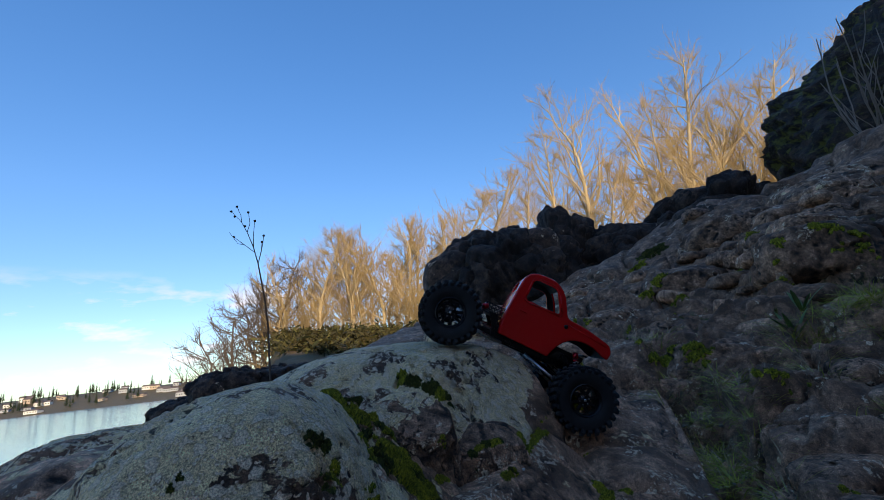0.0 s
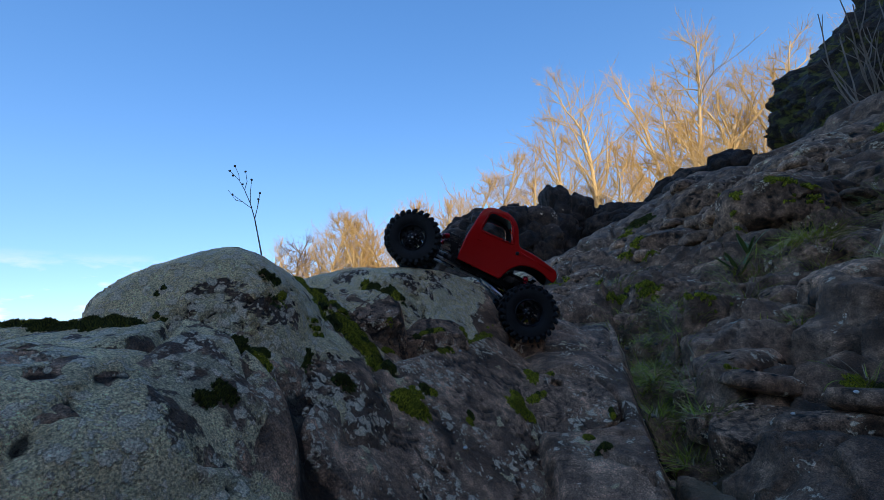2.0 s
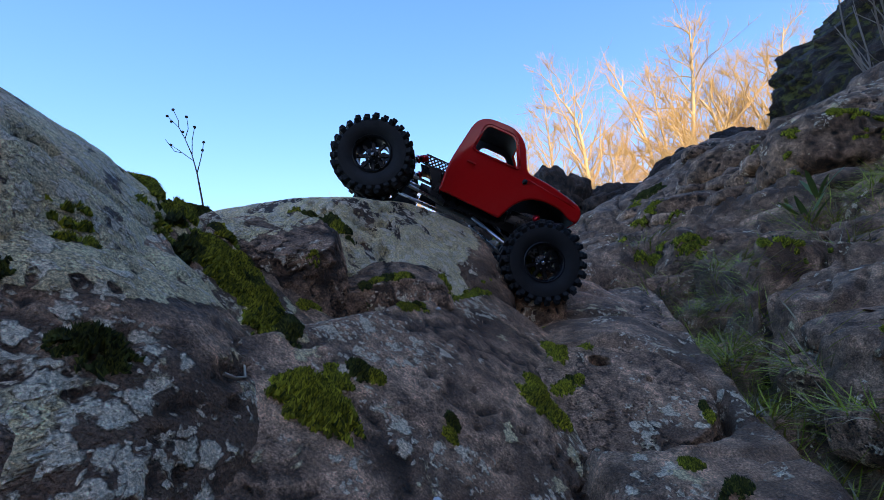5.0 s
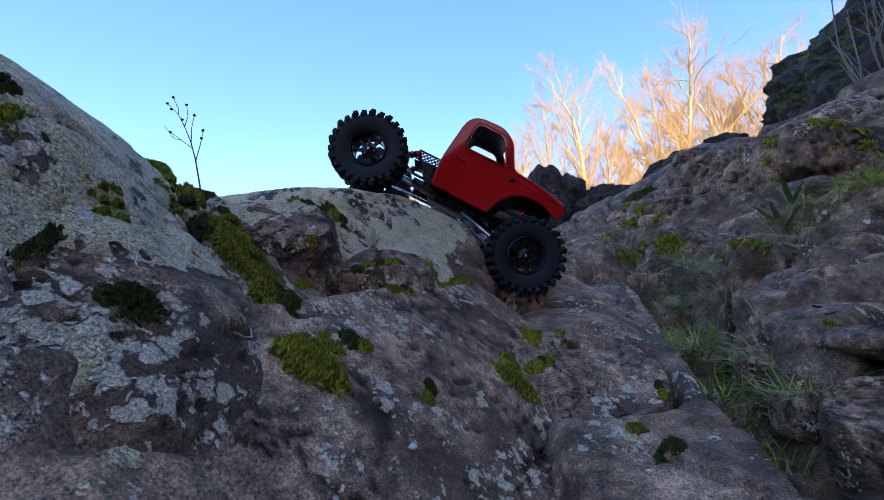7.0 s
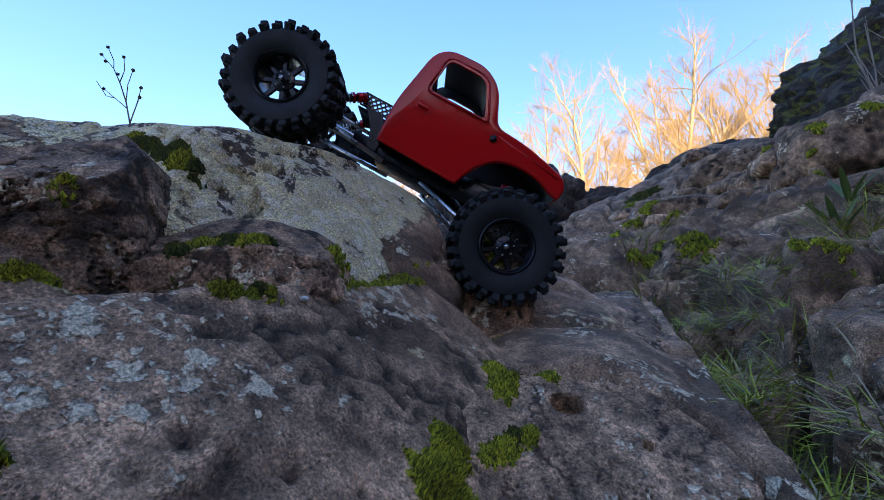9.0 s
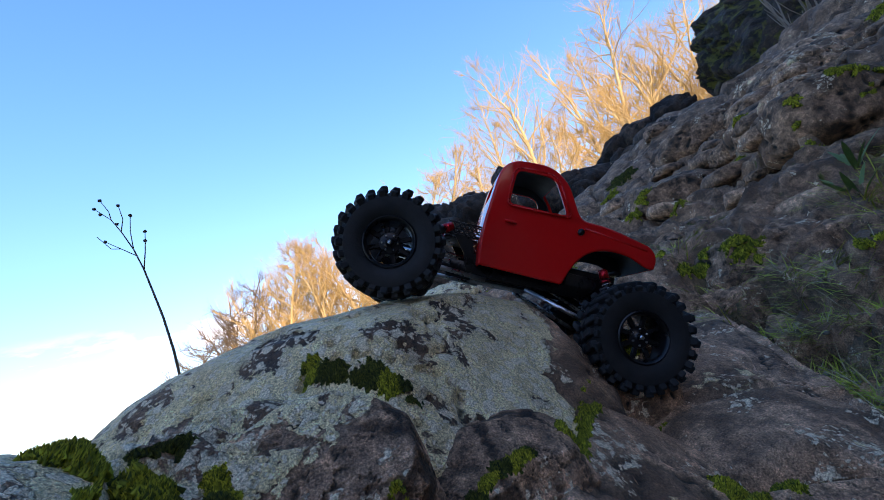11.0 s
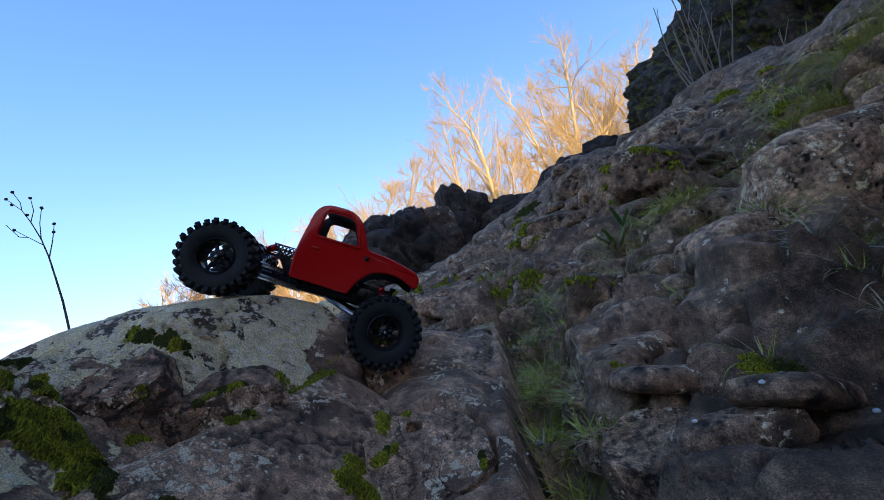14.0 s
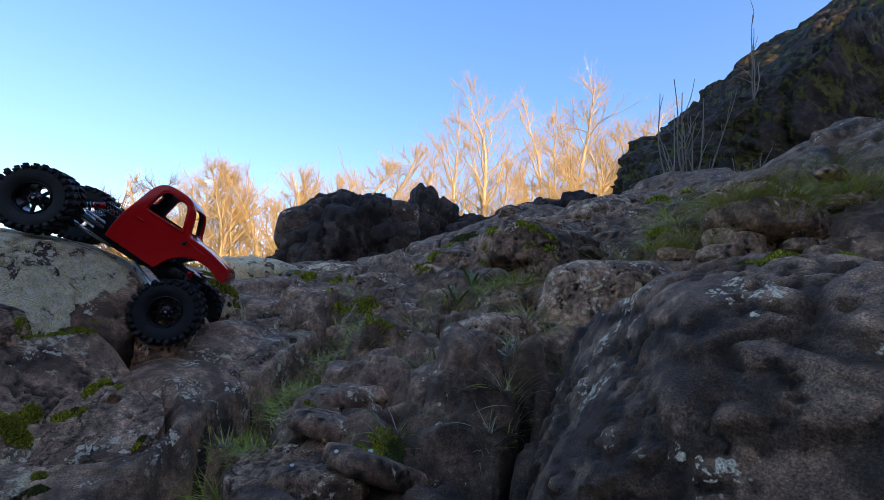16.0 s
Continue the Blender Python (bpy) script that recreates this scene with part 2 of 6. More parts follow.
def rock_material(name, dark, mid, pale_lo, pale_hi, lichen, spots, size=1.0):
    """Weathered basalt: dark stone with brown stains, a grey crust of lichen that spreads where 'pale' is high, small white
    rosettes, and moss where 'moss' is high."""
    n = Nodes(name)
    s = 1.0 / size
    big, med, fine, grain = n.noise(5 * s, 5), n.noise(22 * s, 6, 0.6), n.noise(90 * s, 5, 0.62), n.noise(420 * s, 3, 0.7)
    both = n.math("ADD", n.math("MULTIPLY", med, 0.45), n.math("ADD", n.math("MULTIPLY", fine, 0.32), n.math("MULTIPLY", grain, 0.23)))
    stone = n.ramp(both, (0.40, tuple(c * 0.24 for c in mid)), (0.47, tuple(c * 0.66 for c in mid)), (0.53, tuple(c * 1.10 for c in mid)), (0.60, tuple(c * 2.1 for c in mid)))
    stone = n.mix(n.math("MULTIPLY", n.ramp(big, (0.48, 0.0), (0.64, 1.0)), 0.55), stone, tuple(a * b for a, b in zip(mid, (0.58, 0.53, 0.50))))
    stone = n.mix(n.math("MULTIPLY", n.ramp(n.voronoi(150 * s), (0.10, 1.0), (0.18, 0.0)), 0.5), stone, tuple(c * 2.0 for c in dark))
    stone = n.mix(n.math("MULTIPLY", n.ramp(n.noise(9 * s, 7, 0.6, distort=0.4), (0.53, 0.0), (0.60, 1.0)), 0.72), stone, tuple(c * 0.22 for c in mid))
    pale = n.attribute("pale")
    # stone tone by 'pale': dark where low, lightest at middle values
    pale_tone = n.node("ShaderNodeMix")
    pale_tone.data_type, pale_tone.blend_type = "RGBA", "MULTIPLY"
    pale_tone.inputs[0].default_value = 1.0
    n.link(stone, pale_tone.inputs[6])
    n.link(n.ramp(pale, (0.22, 0.26), (0.32, 0.58), (0.46, 1.35), (0.60, 1.1), (0.74, 0.5)), pale_tone.inputs[7])
    stone = pale_tone.outputs[2]
    # grey lichen crust with a crisp, lobed edge
    edge = n.math("ADD", n.math("MULTIPLY", n.math("SUBTRACT", n.noise(11 * s, 7, 0.62, distort=0.6), 0.5), 1.05), pale)
    edge = n.math("ADD", edge, n.math("MULTIPLY", n.math("SUBTRACT", n.voronoi(34 * s), 0.4), 0.22))
    cover = n.ramp(edge, (pale_lo, 0.0), (pale_hi, 1.0))
    bare = n.math("MULTIPLY", n.ramp(n.noise(15 * s, 7, 0.62, distort=0.5), (0.566, 0.0), (0.58, 1.0)), n.ramp(n.voronoi(70 * s), (0.10, 0.0), (0.16, 1.0)))
    cover = n.math("MULTIPLY", cover, n.math("SUBTRACT", 1.0, bare))
    crust = n.mix(n.ramp(n.noise(38 * s, 7, 0.7), (0.36, 0.0), (0.62, 1.0)), tuple(c * 0.78 for c in lichen), tuple(min(1, c * 1.18) for c in lichen))
    crust = n.mix(n.math("MULTIPLY", n.ramp(grain, (0.52, 0.0), (0.64, 1.0)), 0.75), crust, tuple(c * 0.30 for c in lichen))
    crust = n.mix(n.math("MULTIPLY", n.ramp(n.noise(7 * s, 3), (0.56, 0.0), (0.7, 1.0)), 0.55), crust, (0.30, 0.245, 0.17))
    col = n.mix(cover, stone, crust)
    # white rosettes
    warp = n.node("ShaderNodeVectorMath")
    warp.operation = "MULTIPLY_ADD"
    ncol = n.node("ShaderNodeTexNoise", Scale=120 * s, Detail=3.0)
    n.link(n.coord, ncol.inputs["Vector"])
    n.link(ncol.outputs["Color"], warp.inputs[0])
    warp.inputs[1].default_value = (0.016 * size,) * 3
    n.link(n.coord, warp.inputs[2])
    dots = n.math("MAXIMUM", n.ramp(n.voronoi(62 * s, vec=warp.outputs[0]), (0.34, 1.0), (0.43, 0.0)), n.ramp(n.voronoi(140 * s, vec=warp.outputs[0]), (0.28, 1.0), (0.37, 0.0)))
    zone = n.math("ADD", n.noise(13 * s, 5, 0.65), n.math("MULTIPLY", n.math("SUBTRACT", pale, 0.5), 0.5))
    zone = n.math("ADD", zone, n.math("MULTIPLY", n.attribute("rosettes"), 0.11))
    zone = n.ramp(zone, (spots, 0.0), (spots + 0.02, 1.0))
    ros = n.math("MULTIPLY", dots, zone)
    col = n.mix(n.math("MULTIPLY", ros, 0.92), col, n.mix(n.noise(70 * s, 4), (0.72, 0.53, 0.35), (0.96, 0.78, 0.55)))
    # grit: dark pits and bright grains
    grit = n.ramp(n.noise(620 * s, 3, 0.75), (0.36, 0.45), (0.52, 1.0), (0.66, 1.65))
    gm = n.t.nodes.new("ShaderNodeMix")
    gm.data_type, gm.blend_type = "RGBA", "MULTIPLY"
    gm.inputs[0].default_value = 0.85
    n.link(col, gm.inputs[6])
    n.link(grit, gm.inputs[7])
    col = gm.outputs[2]
    # moss
    moss = n.math("ADD", n.attribute("moss"), n.math("MULTIPLY", n.math("SUBTRACT", n.noise(30 * s, 5, 0.65), 0.5), 0.9))
    mcov = n.ramp(moss, (0.50, 0.0), (0.62, 1.0))
    mcol = n.mix(n.noise(160 * s, 3), (0.030, 0.030, 0.008), (0.150, 0.140, 0.022))
    col = n.mix(mcov, col, mcol)
    # crevice shade put into the stone's colour along the cracks
    crack_shade = n.ramp(n.math("ADD", n.attribute("crack_shade"), n.math("MULTIPLY", n.math("SUBTRACT", n.noise(60 * s, 4), 0.5), 0.7)), (0.42, 0.0), (0.62, 0.9))
    col = n.mix(crack_shade, col, (0.014, 0.010, 0.007))
    # soil and turf farther off
    soil = n.mix(n.ramp(n.noise(0.5, 6), (0.4, 0.0), (0.6, 1.0)), (0.17, 0.115, 0.058), (0.085, 0.080, 0.034))
    col = n.mix(n.attribute("earth"), col, soil)
    nb = n.bump(med, 0.008 * size, 0.9)
    nb = n.bump(fine, 0.006 * size, 1.0, nb)
    nb = n.bump(grain, 0.0032 * size, 1.0, nb)
    nb = n.bump(n.math("ADD", cover, ros), 0.003 * size, 0.9, nb)
    rough = n.ramp(fine, (0.3, 0.50), (0.7, 0.86))
    return n.done(col, rough, nb, Specular_IOR_Level=0.24)


ROCK = rock_material("basalt", (0.014, 0.0085, 0.0070), (0.385, 0.212, 0.126), 0.62, 0.645, (0.92, 0.645, 0.350), 0.533)
FAR_ROCK = rock_material("far_basalt", (0.009, 0.006, 0.004), (0.085, 0.055, 0.038), 0.70, 0.75, (0.36, 0.32, 0.25), 0.60, 2.6)


def plain(name, colour, rough=0.5, metallic=0.0, scale=60.0, vary=0.25, bump=0.0, **values):
    n = Nodes(name)
    fac = n.noise(scale, 4)
    col = n.mix(fac, tuple(c * (1 - vary) for c in colour), tuple(min(1, c * (1 + vary)) for c in colour))
    r = n.ramp(n.noise(scale * 0.4, 5), (0.3, max(0.0, rough - 0.08)), (0.7, min(1.0, rough + 0.10)))
    nb = n.bump(n.noise(scale * 3, 4), bump, 0.6) if bump else None
    return n.done(col, r, nb, Metallic=metallic, **values)


RED = plain("red_paint", (0.52, 0.008, 0.008), 0.12, 0.0, 300, 0.06, 0.0, Specular_IOR_Level=0.28)
RUBBER = plain("black_rubber", (0.011, 0.011, 0.012), 0.66, 0.0, 120, 0.4, 0.0006, Specular_IOR_Level=0.28)
BLACK = plain("black_anodised_metal", (0.012, 0.012, 0.014), 0.3, 0.6, 200, 0.3)
STEEL = plain("grey_steel", (0.42, 0.43, 0.45), 0.28, 1.0, 200, 0.2)
RED_METAL = plain("red_anodised_metal", (0.45, 0.012, 0.02), 0.25, 0.8, 200, 0.1)
BLUE_PLASTIC = plain("blue_plastic", (0.03, 0.12, 0.35), 0.4, 0.0, 200, 0.1)
CABIN = plain("unpainted_shell_inside", (0.02, 0.02, 0.021), 0.7, 0.0, 100, 0.3)


def many_coloured(name, colours, rough):
    """Shoots or blades, each with a colour of its own."""
    n = Nodes(name)
    geo = n.t.nodes.new("ShaderNodeNewGeometry")
    col = n.ramp(geo.outputs["Random Per Island"], *[(k / (len(colours) - 1), c) for k, c in enumerate(colours)])
    col = n.mix(n.ramp(n.noise(35, 3), (0.38, 0.0), (0.68, 0.45)), col, tuple(c * 0.45 for c in colours[0]))
    return n.done(col, rough, Specular_IOR_Level=0.2)


MOSS = many_coloured("moss", [(0.030, 0.036, 0.004), (0.19, 0.182, 0.013), (0.52, 0.465, 0.032)], 0.9)
DARK_MOSS = many_coloured("dark_moss", [(0.012, 0.014, 0.003), (0.045, 0.050, 0.008), (0.13, 0.125, 0.018)], 0.9)
GRASS = many_coloured("green_grass", [(0.20, 0.25, 0.02), (0.40, 0.42, 0.05), (0.60, 0.55, 0.11)], 0.6)
STRAW = many_coloured("dry_grass", [(0.25, 0.19, 0.10), (0.40, 0.32, 0.19), (0.52, 0.44, 0.29)], 0.7)
LEAF = plain("broad_leaf", (0.16, 0.24, 0.08), 0.5, 0.0, 40, 0.3)
STEM = plain("dead_stem", (0.085, 0.06, 0.042), 0.8, 0.0, 80, 0.4)
TWIG = plain("grey_twig", (0.20, 0.165, 0.135), 0.8, 0.0, 60, 0.35)
BARK = plain("pale_bark", (0.52, 0.40, 0.22), 0.85, 0.0, 2.5, 0.35)
DARK_BARK = plain("dark_bark", (0.13, 0.10, 0.07), 0.9, 0.0, 2.5, 0.35)
BRUSH = plain("bare_brush", (0.36, 0.25, 0.10), 0.9, 0.0, 1.5, 0.4)
NEEDLES = plain("conifer_needles", (0.035, 0.055, 0.022), 0.9, 0.0, 2.0, 0.5)
BARK_TWIG = plain("pale_twigs", (0.44, 0.31, 0.13), 0.85, 0.0, 2.5, 0.35)
UNDERGROWTH = many_coloured("undergrowth", [(0.02, 0.026, 0.008), (0.075, 0.06, 0.025), (0.13, 0.12, 0.035)], 0.9)


# ---- the ground: one sheet to the horizon ----
WATER = -1.9


def lump(x, y, cx, cy, rx, ry, h, turn=0.0, p=2.0):
    a = radians(turn)
    u, v = ((x - cx) * math.cos(a) + (y - cy) * math.sin(a)) / rx, (-(x - cx) * math.sin(a) + (y - cy) * math.cos(a)) / ry
    return h * np.exp(-(u * u + v * v) ** (p / 2))


def RIDGE(y):
    """The worn edge of the slab, along which the grassy gully runs."""
    return 0.405 + 0.25 * (y - 0.58)


def slope(x, y):
    """The smooth lie of the land."""
    xc, yc = np.clip(x, -0.3, 3.2), np.clip(y, -1.6, 5.5)
    h = 0.205 - 0.11 * xc + 0.276 * yc + 0.129 * xc ** 2 + 0.045 * xc * yc - 0.017 * yc ** 2
    h = h - 0.20 * step01(2.6, 3.6, x) * step01(1.0, 2.4, y) - lump(x, y, 3.0, 2.3, 0.5, 0.5, 0.24) + lump(x, y, 2.1, 3.3, 0.45, 0.4, 0.22)
    # unseen rise to the right, added to block sky light from there
    h = h + 0.55 * np.clip(x - 4.6 - 0.95 * np.clip(y, 0, 40), 0, 16)
    # the rock mass below the grey boulders
    mass = step01(0.15, -0.14, x) * step01(-0.25, 0.08, y) * step01(1.2, 0.55, y) * step01(-0.75, -0.28, x)
    h = h + 0.235 * mass
    # the grassy gully, the worn slab beside it, and swellings of the slope
    u, run = x - RIDGE(y), step01(0.3, 0.5, y) * step01(1.55, 1.15, y)
    h = h - 0.080 * run * step01(-0.006, 0.016, u) * step01(0.17, 0.075, u)
    h = h + lump(x, y, 0.33, 0.85, 0.09, 0.34, 0.028, -12, 4) + lump(x, y, 0.30, 1.05, 0.13, 0.14, 0.045, 0, 3)
    h = h + lump(x, y, 0.92, 0.66, 0.12, 0.13, 0.11, 0, 3) + lump(x, y, 1.36, 1.54, 0.26, 0.2, 0.15, 20, 3)
    h = h + lump(x, y, 2.4, 1.2, 0.4, 0.3, 0.05) + lump(x, y, 1.6, 1.9, 0.3, 0.25, 0.10) - lump(x, y, 2.55, 1.9, 0.35, 0.3, 0.10)
    h = h - lump(x, y, 0.66, 0.44, 0.08, 0.1, 0.02) + lump(x, y, 0.145, 0.685, 0.07, 0.06, 0.06, 20, 4) + lump(x, y, 0.065, 0.55, 0.05, 0.05, 0.04) + lump(x, y, 1.5, 1.75, 0.3, 0.2, 0.05)
    face = 0.449 - 0.87 * (x - 0.079) + 0.56 * (y - 0.551) - 0.02
    h = h + (np.minimum(h, np.minimum(face, 0.462)) - h) * step01(0.0, 0.04, x) * step01(0.24, 0.21, x) * step01(0.32, 0.36, y) * step01(0.90, 0.84, y)
    bed = 0.312 + 0.75 * (y - 0.668) - 0.05 * (x - 0.289)
    h = h + (np.minimum(h, bed) - h) * step01(1.25, 0.95, np.hypot((x - 0.287) / 0.088, (y - 0.64) / 0.085))
    h = h - lump(x, y, 2.75, 3.45, 0.6, 0.7, 0.28) - 0.30 * step01(2.6, 4.2, y) * step01(1.4, 2.4, x)
    # the hollow in front of the dark outcrops
    h = h - 0.38 * step01(3.4, 4.5, y) * step01(10.0, 7.5, y) * step01(0.1, 0.9, x) * step01(6.0, 4.6, x)
    # the hill behind, with the woods on it
    h = h + step01(5.0, 27.0, y + 4 * np.sin(x * 0.35) + 2.0 * np.sin(x * 0.9 + 1)) * (3.4 - 0.05 * np.clip(x, -20, 20) - 1.7 * step01(3.0, -5.0, x)) + 0.03 * np.clip(y - 30, 0, 70)
    # down to the river
    shore = -1.7 - 0.475 * np.clip(y - 1.5, 0, 400)
    out = shore - x
    h = h + (-4.2 - h) * step01(-0.9 - 0.05 * np.clip(y - 6, 0, 60), 1.6 + 0.03 * np.clip(y, 0, 60), out)
    h = h - 0.5 * step01(-0.5, -1.6, x) * step01(30, 6, y)
    # the far bank
    far = step01(0, 60, y - 0.28 * x - 655) * step01(-120, -260, x)
    return h + far * (4.8 + 23.0 * step01(0, 200, y - 0.28 * x - 690))


def ground_height(x, y, spacing):
    p = np.stack([x, y, np.zeros_like(x)], 1)
    warp = np.stack([smooth_noise(p * 7, 3), smooth_noise(p * 7 + 50, 4), np.zeros_like(x)], 1)
    h = slope(x, y)
    right = step01(0.40, 0.95, x + 0.35 * (y - 0.6)) * step01(26, 9, np.hypot(x, y))
    near = step01(14, 5, np.hypot(x, y))
    rocky = np.clip(1 - spacing / 0.25, 0, 1) * near * (1 - 0.72 * step01(0.19, 0.22, x) * step01(0.012, -0.01, x - RIDGE(y)) * step01(0.4, 0.5, y) * step01(1.3, 1.1, y))

    def use(size):
        return np.clip(1.6 - 3.2 * spacing / size, 0, 1)
    # ledges: the rock breaks in layers
    lay = h / 0.062 + 0.35 * fbm(p / 0.5, 2, 61) + 0.10 * smooth_noise(p / 0.09, 62)
    fr = lay - np.floor(lay)
    h = h + rocky * (0.25 + 0.85 * right) * 0.062 * (step01(0.50, 0.80, fr) - fr) * use(0.12) * step01(0.0, 0.25, x + 0.1)
    # blocks, each with its own level and tilt, parted by cracks
    f1, f2, ident, off = cells((p + 0.035 * warp) / (0.34, 0.24, 1), 5, True)
    gap = f2 - f1
    h = h + rocky * use(0.3) * (0.024 + 0.085 * right) * ((ident - 0.5) * 1.1 + 0.9 * off[:, 1] * (ident - 0.3)) * step01(0.0, 0.10, gap)
    h = h + rocky * use(0.3) * 0.035 * right * (np.sqrt(np.clip(gap, 0, 0.5) / 0.5) - 0.6)
    crack = step01(0.065 + 0.025 * right, 0.005, gap) * use(0.2) * rocky
    h = h - (0.040 + 0.075 * right) * crack
    g1, g2, id2, off2 = cells((p + 0.022 * warp) / (0.135, 0.095, 1), 8, True)
    gap2 = g2 - g1
    pick = step01(0.25, 0.55, smooth_noise(p / 0.3, 64) * 0.5 + 0.5)
    h = h + rocky * use(0.11) * (0.008 + 0.022 * pick + 0.016 * right) * ((id2 - 0.5) + 1.0 * off2[:, 1] * (id2 - 0.4) + 0.6 * off2[:, 0] * (0.5 - id2)) * step01(0, 0.12, gap2)
    h = h + rocky * use(0.11) * 0.020 * right * (0.3 + 0.7 * pick) * (np.sqrt(np.clip(gap2, 0, 0.5) / 0.5) - 0.6)
    fine = step01(0.08, 0.0, gap2) * step01(0.3, 0.5, id2) * use(0.1) * rocky * (0.25 + 0.75 * pick)
    h = h - (0.022 + 0.014 * right) * fine
    # long wandering fractures
    for seed, size, depth in ((91, 0.30, 0.026), (92, 0.21, 0.018), (93, 0.13, 0.012)):
        line = np.abs(smooth_noise((p + 0.05 * warp) / (size, 0.8 * size, 1) + seed, seed))
        cut = step01(0.0055 / size * 1.4, 0.0, line) * use(0.06) * rocky
        h = h - depth * cut
        fine = np.maximum(fine, 0.7 * cut)
    h = h + rocky * (0.012 + 0.02 * right) * fbm(p / 0.26, 2, 11) + (0.0045 + 0.012 * right) * rocky * use(0.08) * ridged((p + 0.02 * warp) / (0.13, 0.08, 1), 4, 21) + 0.0016 * rocky * use(0.03) * fbm(p / 0.02, 2, 31)
    h = h + 0.12 * step01(3, 12, np.hypot(x, y)) * fbm(p / 3.0, 3, 41)
    return h, crack, fine


def axis_steps(lo, hi, d, grow_lo, grow_hi):
    mid = list(np.arange(lo, hi + 1e-6, d))

    def out(start, grow, sign):
        r, x, s = [], start, d
        while abs(x) < 1600:
            s *= grow if abs(x - start) < 5 else 1.13
            x += sign * s
            r.append(x)
        return r
    return np.array(out(mid[0], grow_lo, -1)[::-1] + mid + out(mid[-1], grow_hi, 1))


gxs, gys = axis_steps(-0.36, 1.05, 0.0062, 1.07, 1.02), axis_steps(0.10, 1.25, 0.0062, 1.07, 1.02)
GX, GY = np.meshgrid(gxs, gys)
SP = np.maximum(*np.meshgrid(np.gradient(gxs), np.gradient(gys)))
gx, gy, gs = GX.ravel(), GY.ravel(), SP.ravel()
gh, g_crack, g_fine = ground_height(gx, gy, gs)
gp = np.stack([gx, gy, gh], 1)
shift = np.stack([smooth_noise(gp / 0.05, 71), smooth_noise(gp / 0.05, 72), 0 * gx], 1) * 0.006 * np.clip(1 - gs / 0.03, 0, 1)[:, None]
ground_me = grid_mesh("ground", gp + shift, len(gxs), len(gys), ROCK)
right_side = step01(0.45, 1.3, gx + 0.35 * (gy - 0.6))
far_off = np.hypot(gx, gy)
slab = step01(0.18, 0.22, gx) * step01(0.015, -0.01, gx - RIDGE(gy)) * step01(0.3, 0.5, gy) * step01(1.4, 1.1, gy)
# lower on the right and its near corner, higher on slab and left
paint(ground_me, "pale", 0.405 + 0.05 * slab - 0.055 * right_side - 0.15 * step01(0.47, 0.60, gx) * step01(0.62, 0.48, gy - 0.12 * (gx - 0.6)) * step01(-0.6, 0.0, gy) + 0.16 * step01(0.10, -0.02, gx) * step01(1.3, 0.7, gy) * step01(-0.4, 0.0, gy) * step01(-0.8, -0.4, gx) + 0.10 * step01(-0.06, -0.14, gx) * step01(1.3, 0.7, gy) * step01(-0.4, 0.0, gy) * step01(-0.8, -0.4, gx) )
gully = np.exp(-((gx - RIDGE(gy) - 0.06) / 0.045) ** 2) * step01(0.35, 0.5, gy) * step01(1.7, 1.1, gy)
paint(ground_me, "moss", 0.12 + 0.36 * np.maximum(g_crack, 0.8 * g_fine) + 0.30 * step01(0.1, 0.55, smooth_noise(gp / 0.33, 83)) * (0.3 + 0.7 * right_side) + 0.16 * gully)
paint(ground_me, "earth", step01(7, 14, far_off) + 0.75 * gully * step01(0.45, 0.75, 0.5 + smooth_noise(gp / 0.05, 84)))
# painted shade of the ground's crevices
paint(ground_me, "crack_shade", 1.05 * np.maximum(g_crack, 0.62 * g_fine))
ground = tagged(new("ground", ground_me), "dark weathered basalt slope with cracks, lichen and mossy joints", "ground", kind="structure")

water_me = mesh_of("water", [(-2500, -1500, WATER), (60, -1500, WATER), (60, 2500, WATER), (-2500, 2500, WATER)], [(0, 1, 2, 3)], [])
nw = Nodes("river_water")
ripple = nw.node("ShaderNodeMapping")
ripple.inputs["Scale"].default_value = (0.35, 1.2, 1)
nw.link(nw.coord, ripple.inputs["Vector"])
water_me.materials.append(nw.done((0.05, 0.075, 0.085), 0.12, nw.bump(nw.noise(1.2, 4, 0.6, ripple.outputs[0]), 0.05, 0.5), IOR=1.33))
tagged(new("water", water_me), "calm pale river reflecting the low sky", "river", kind="structure")


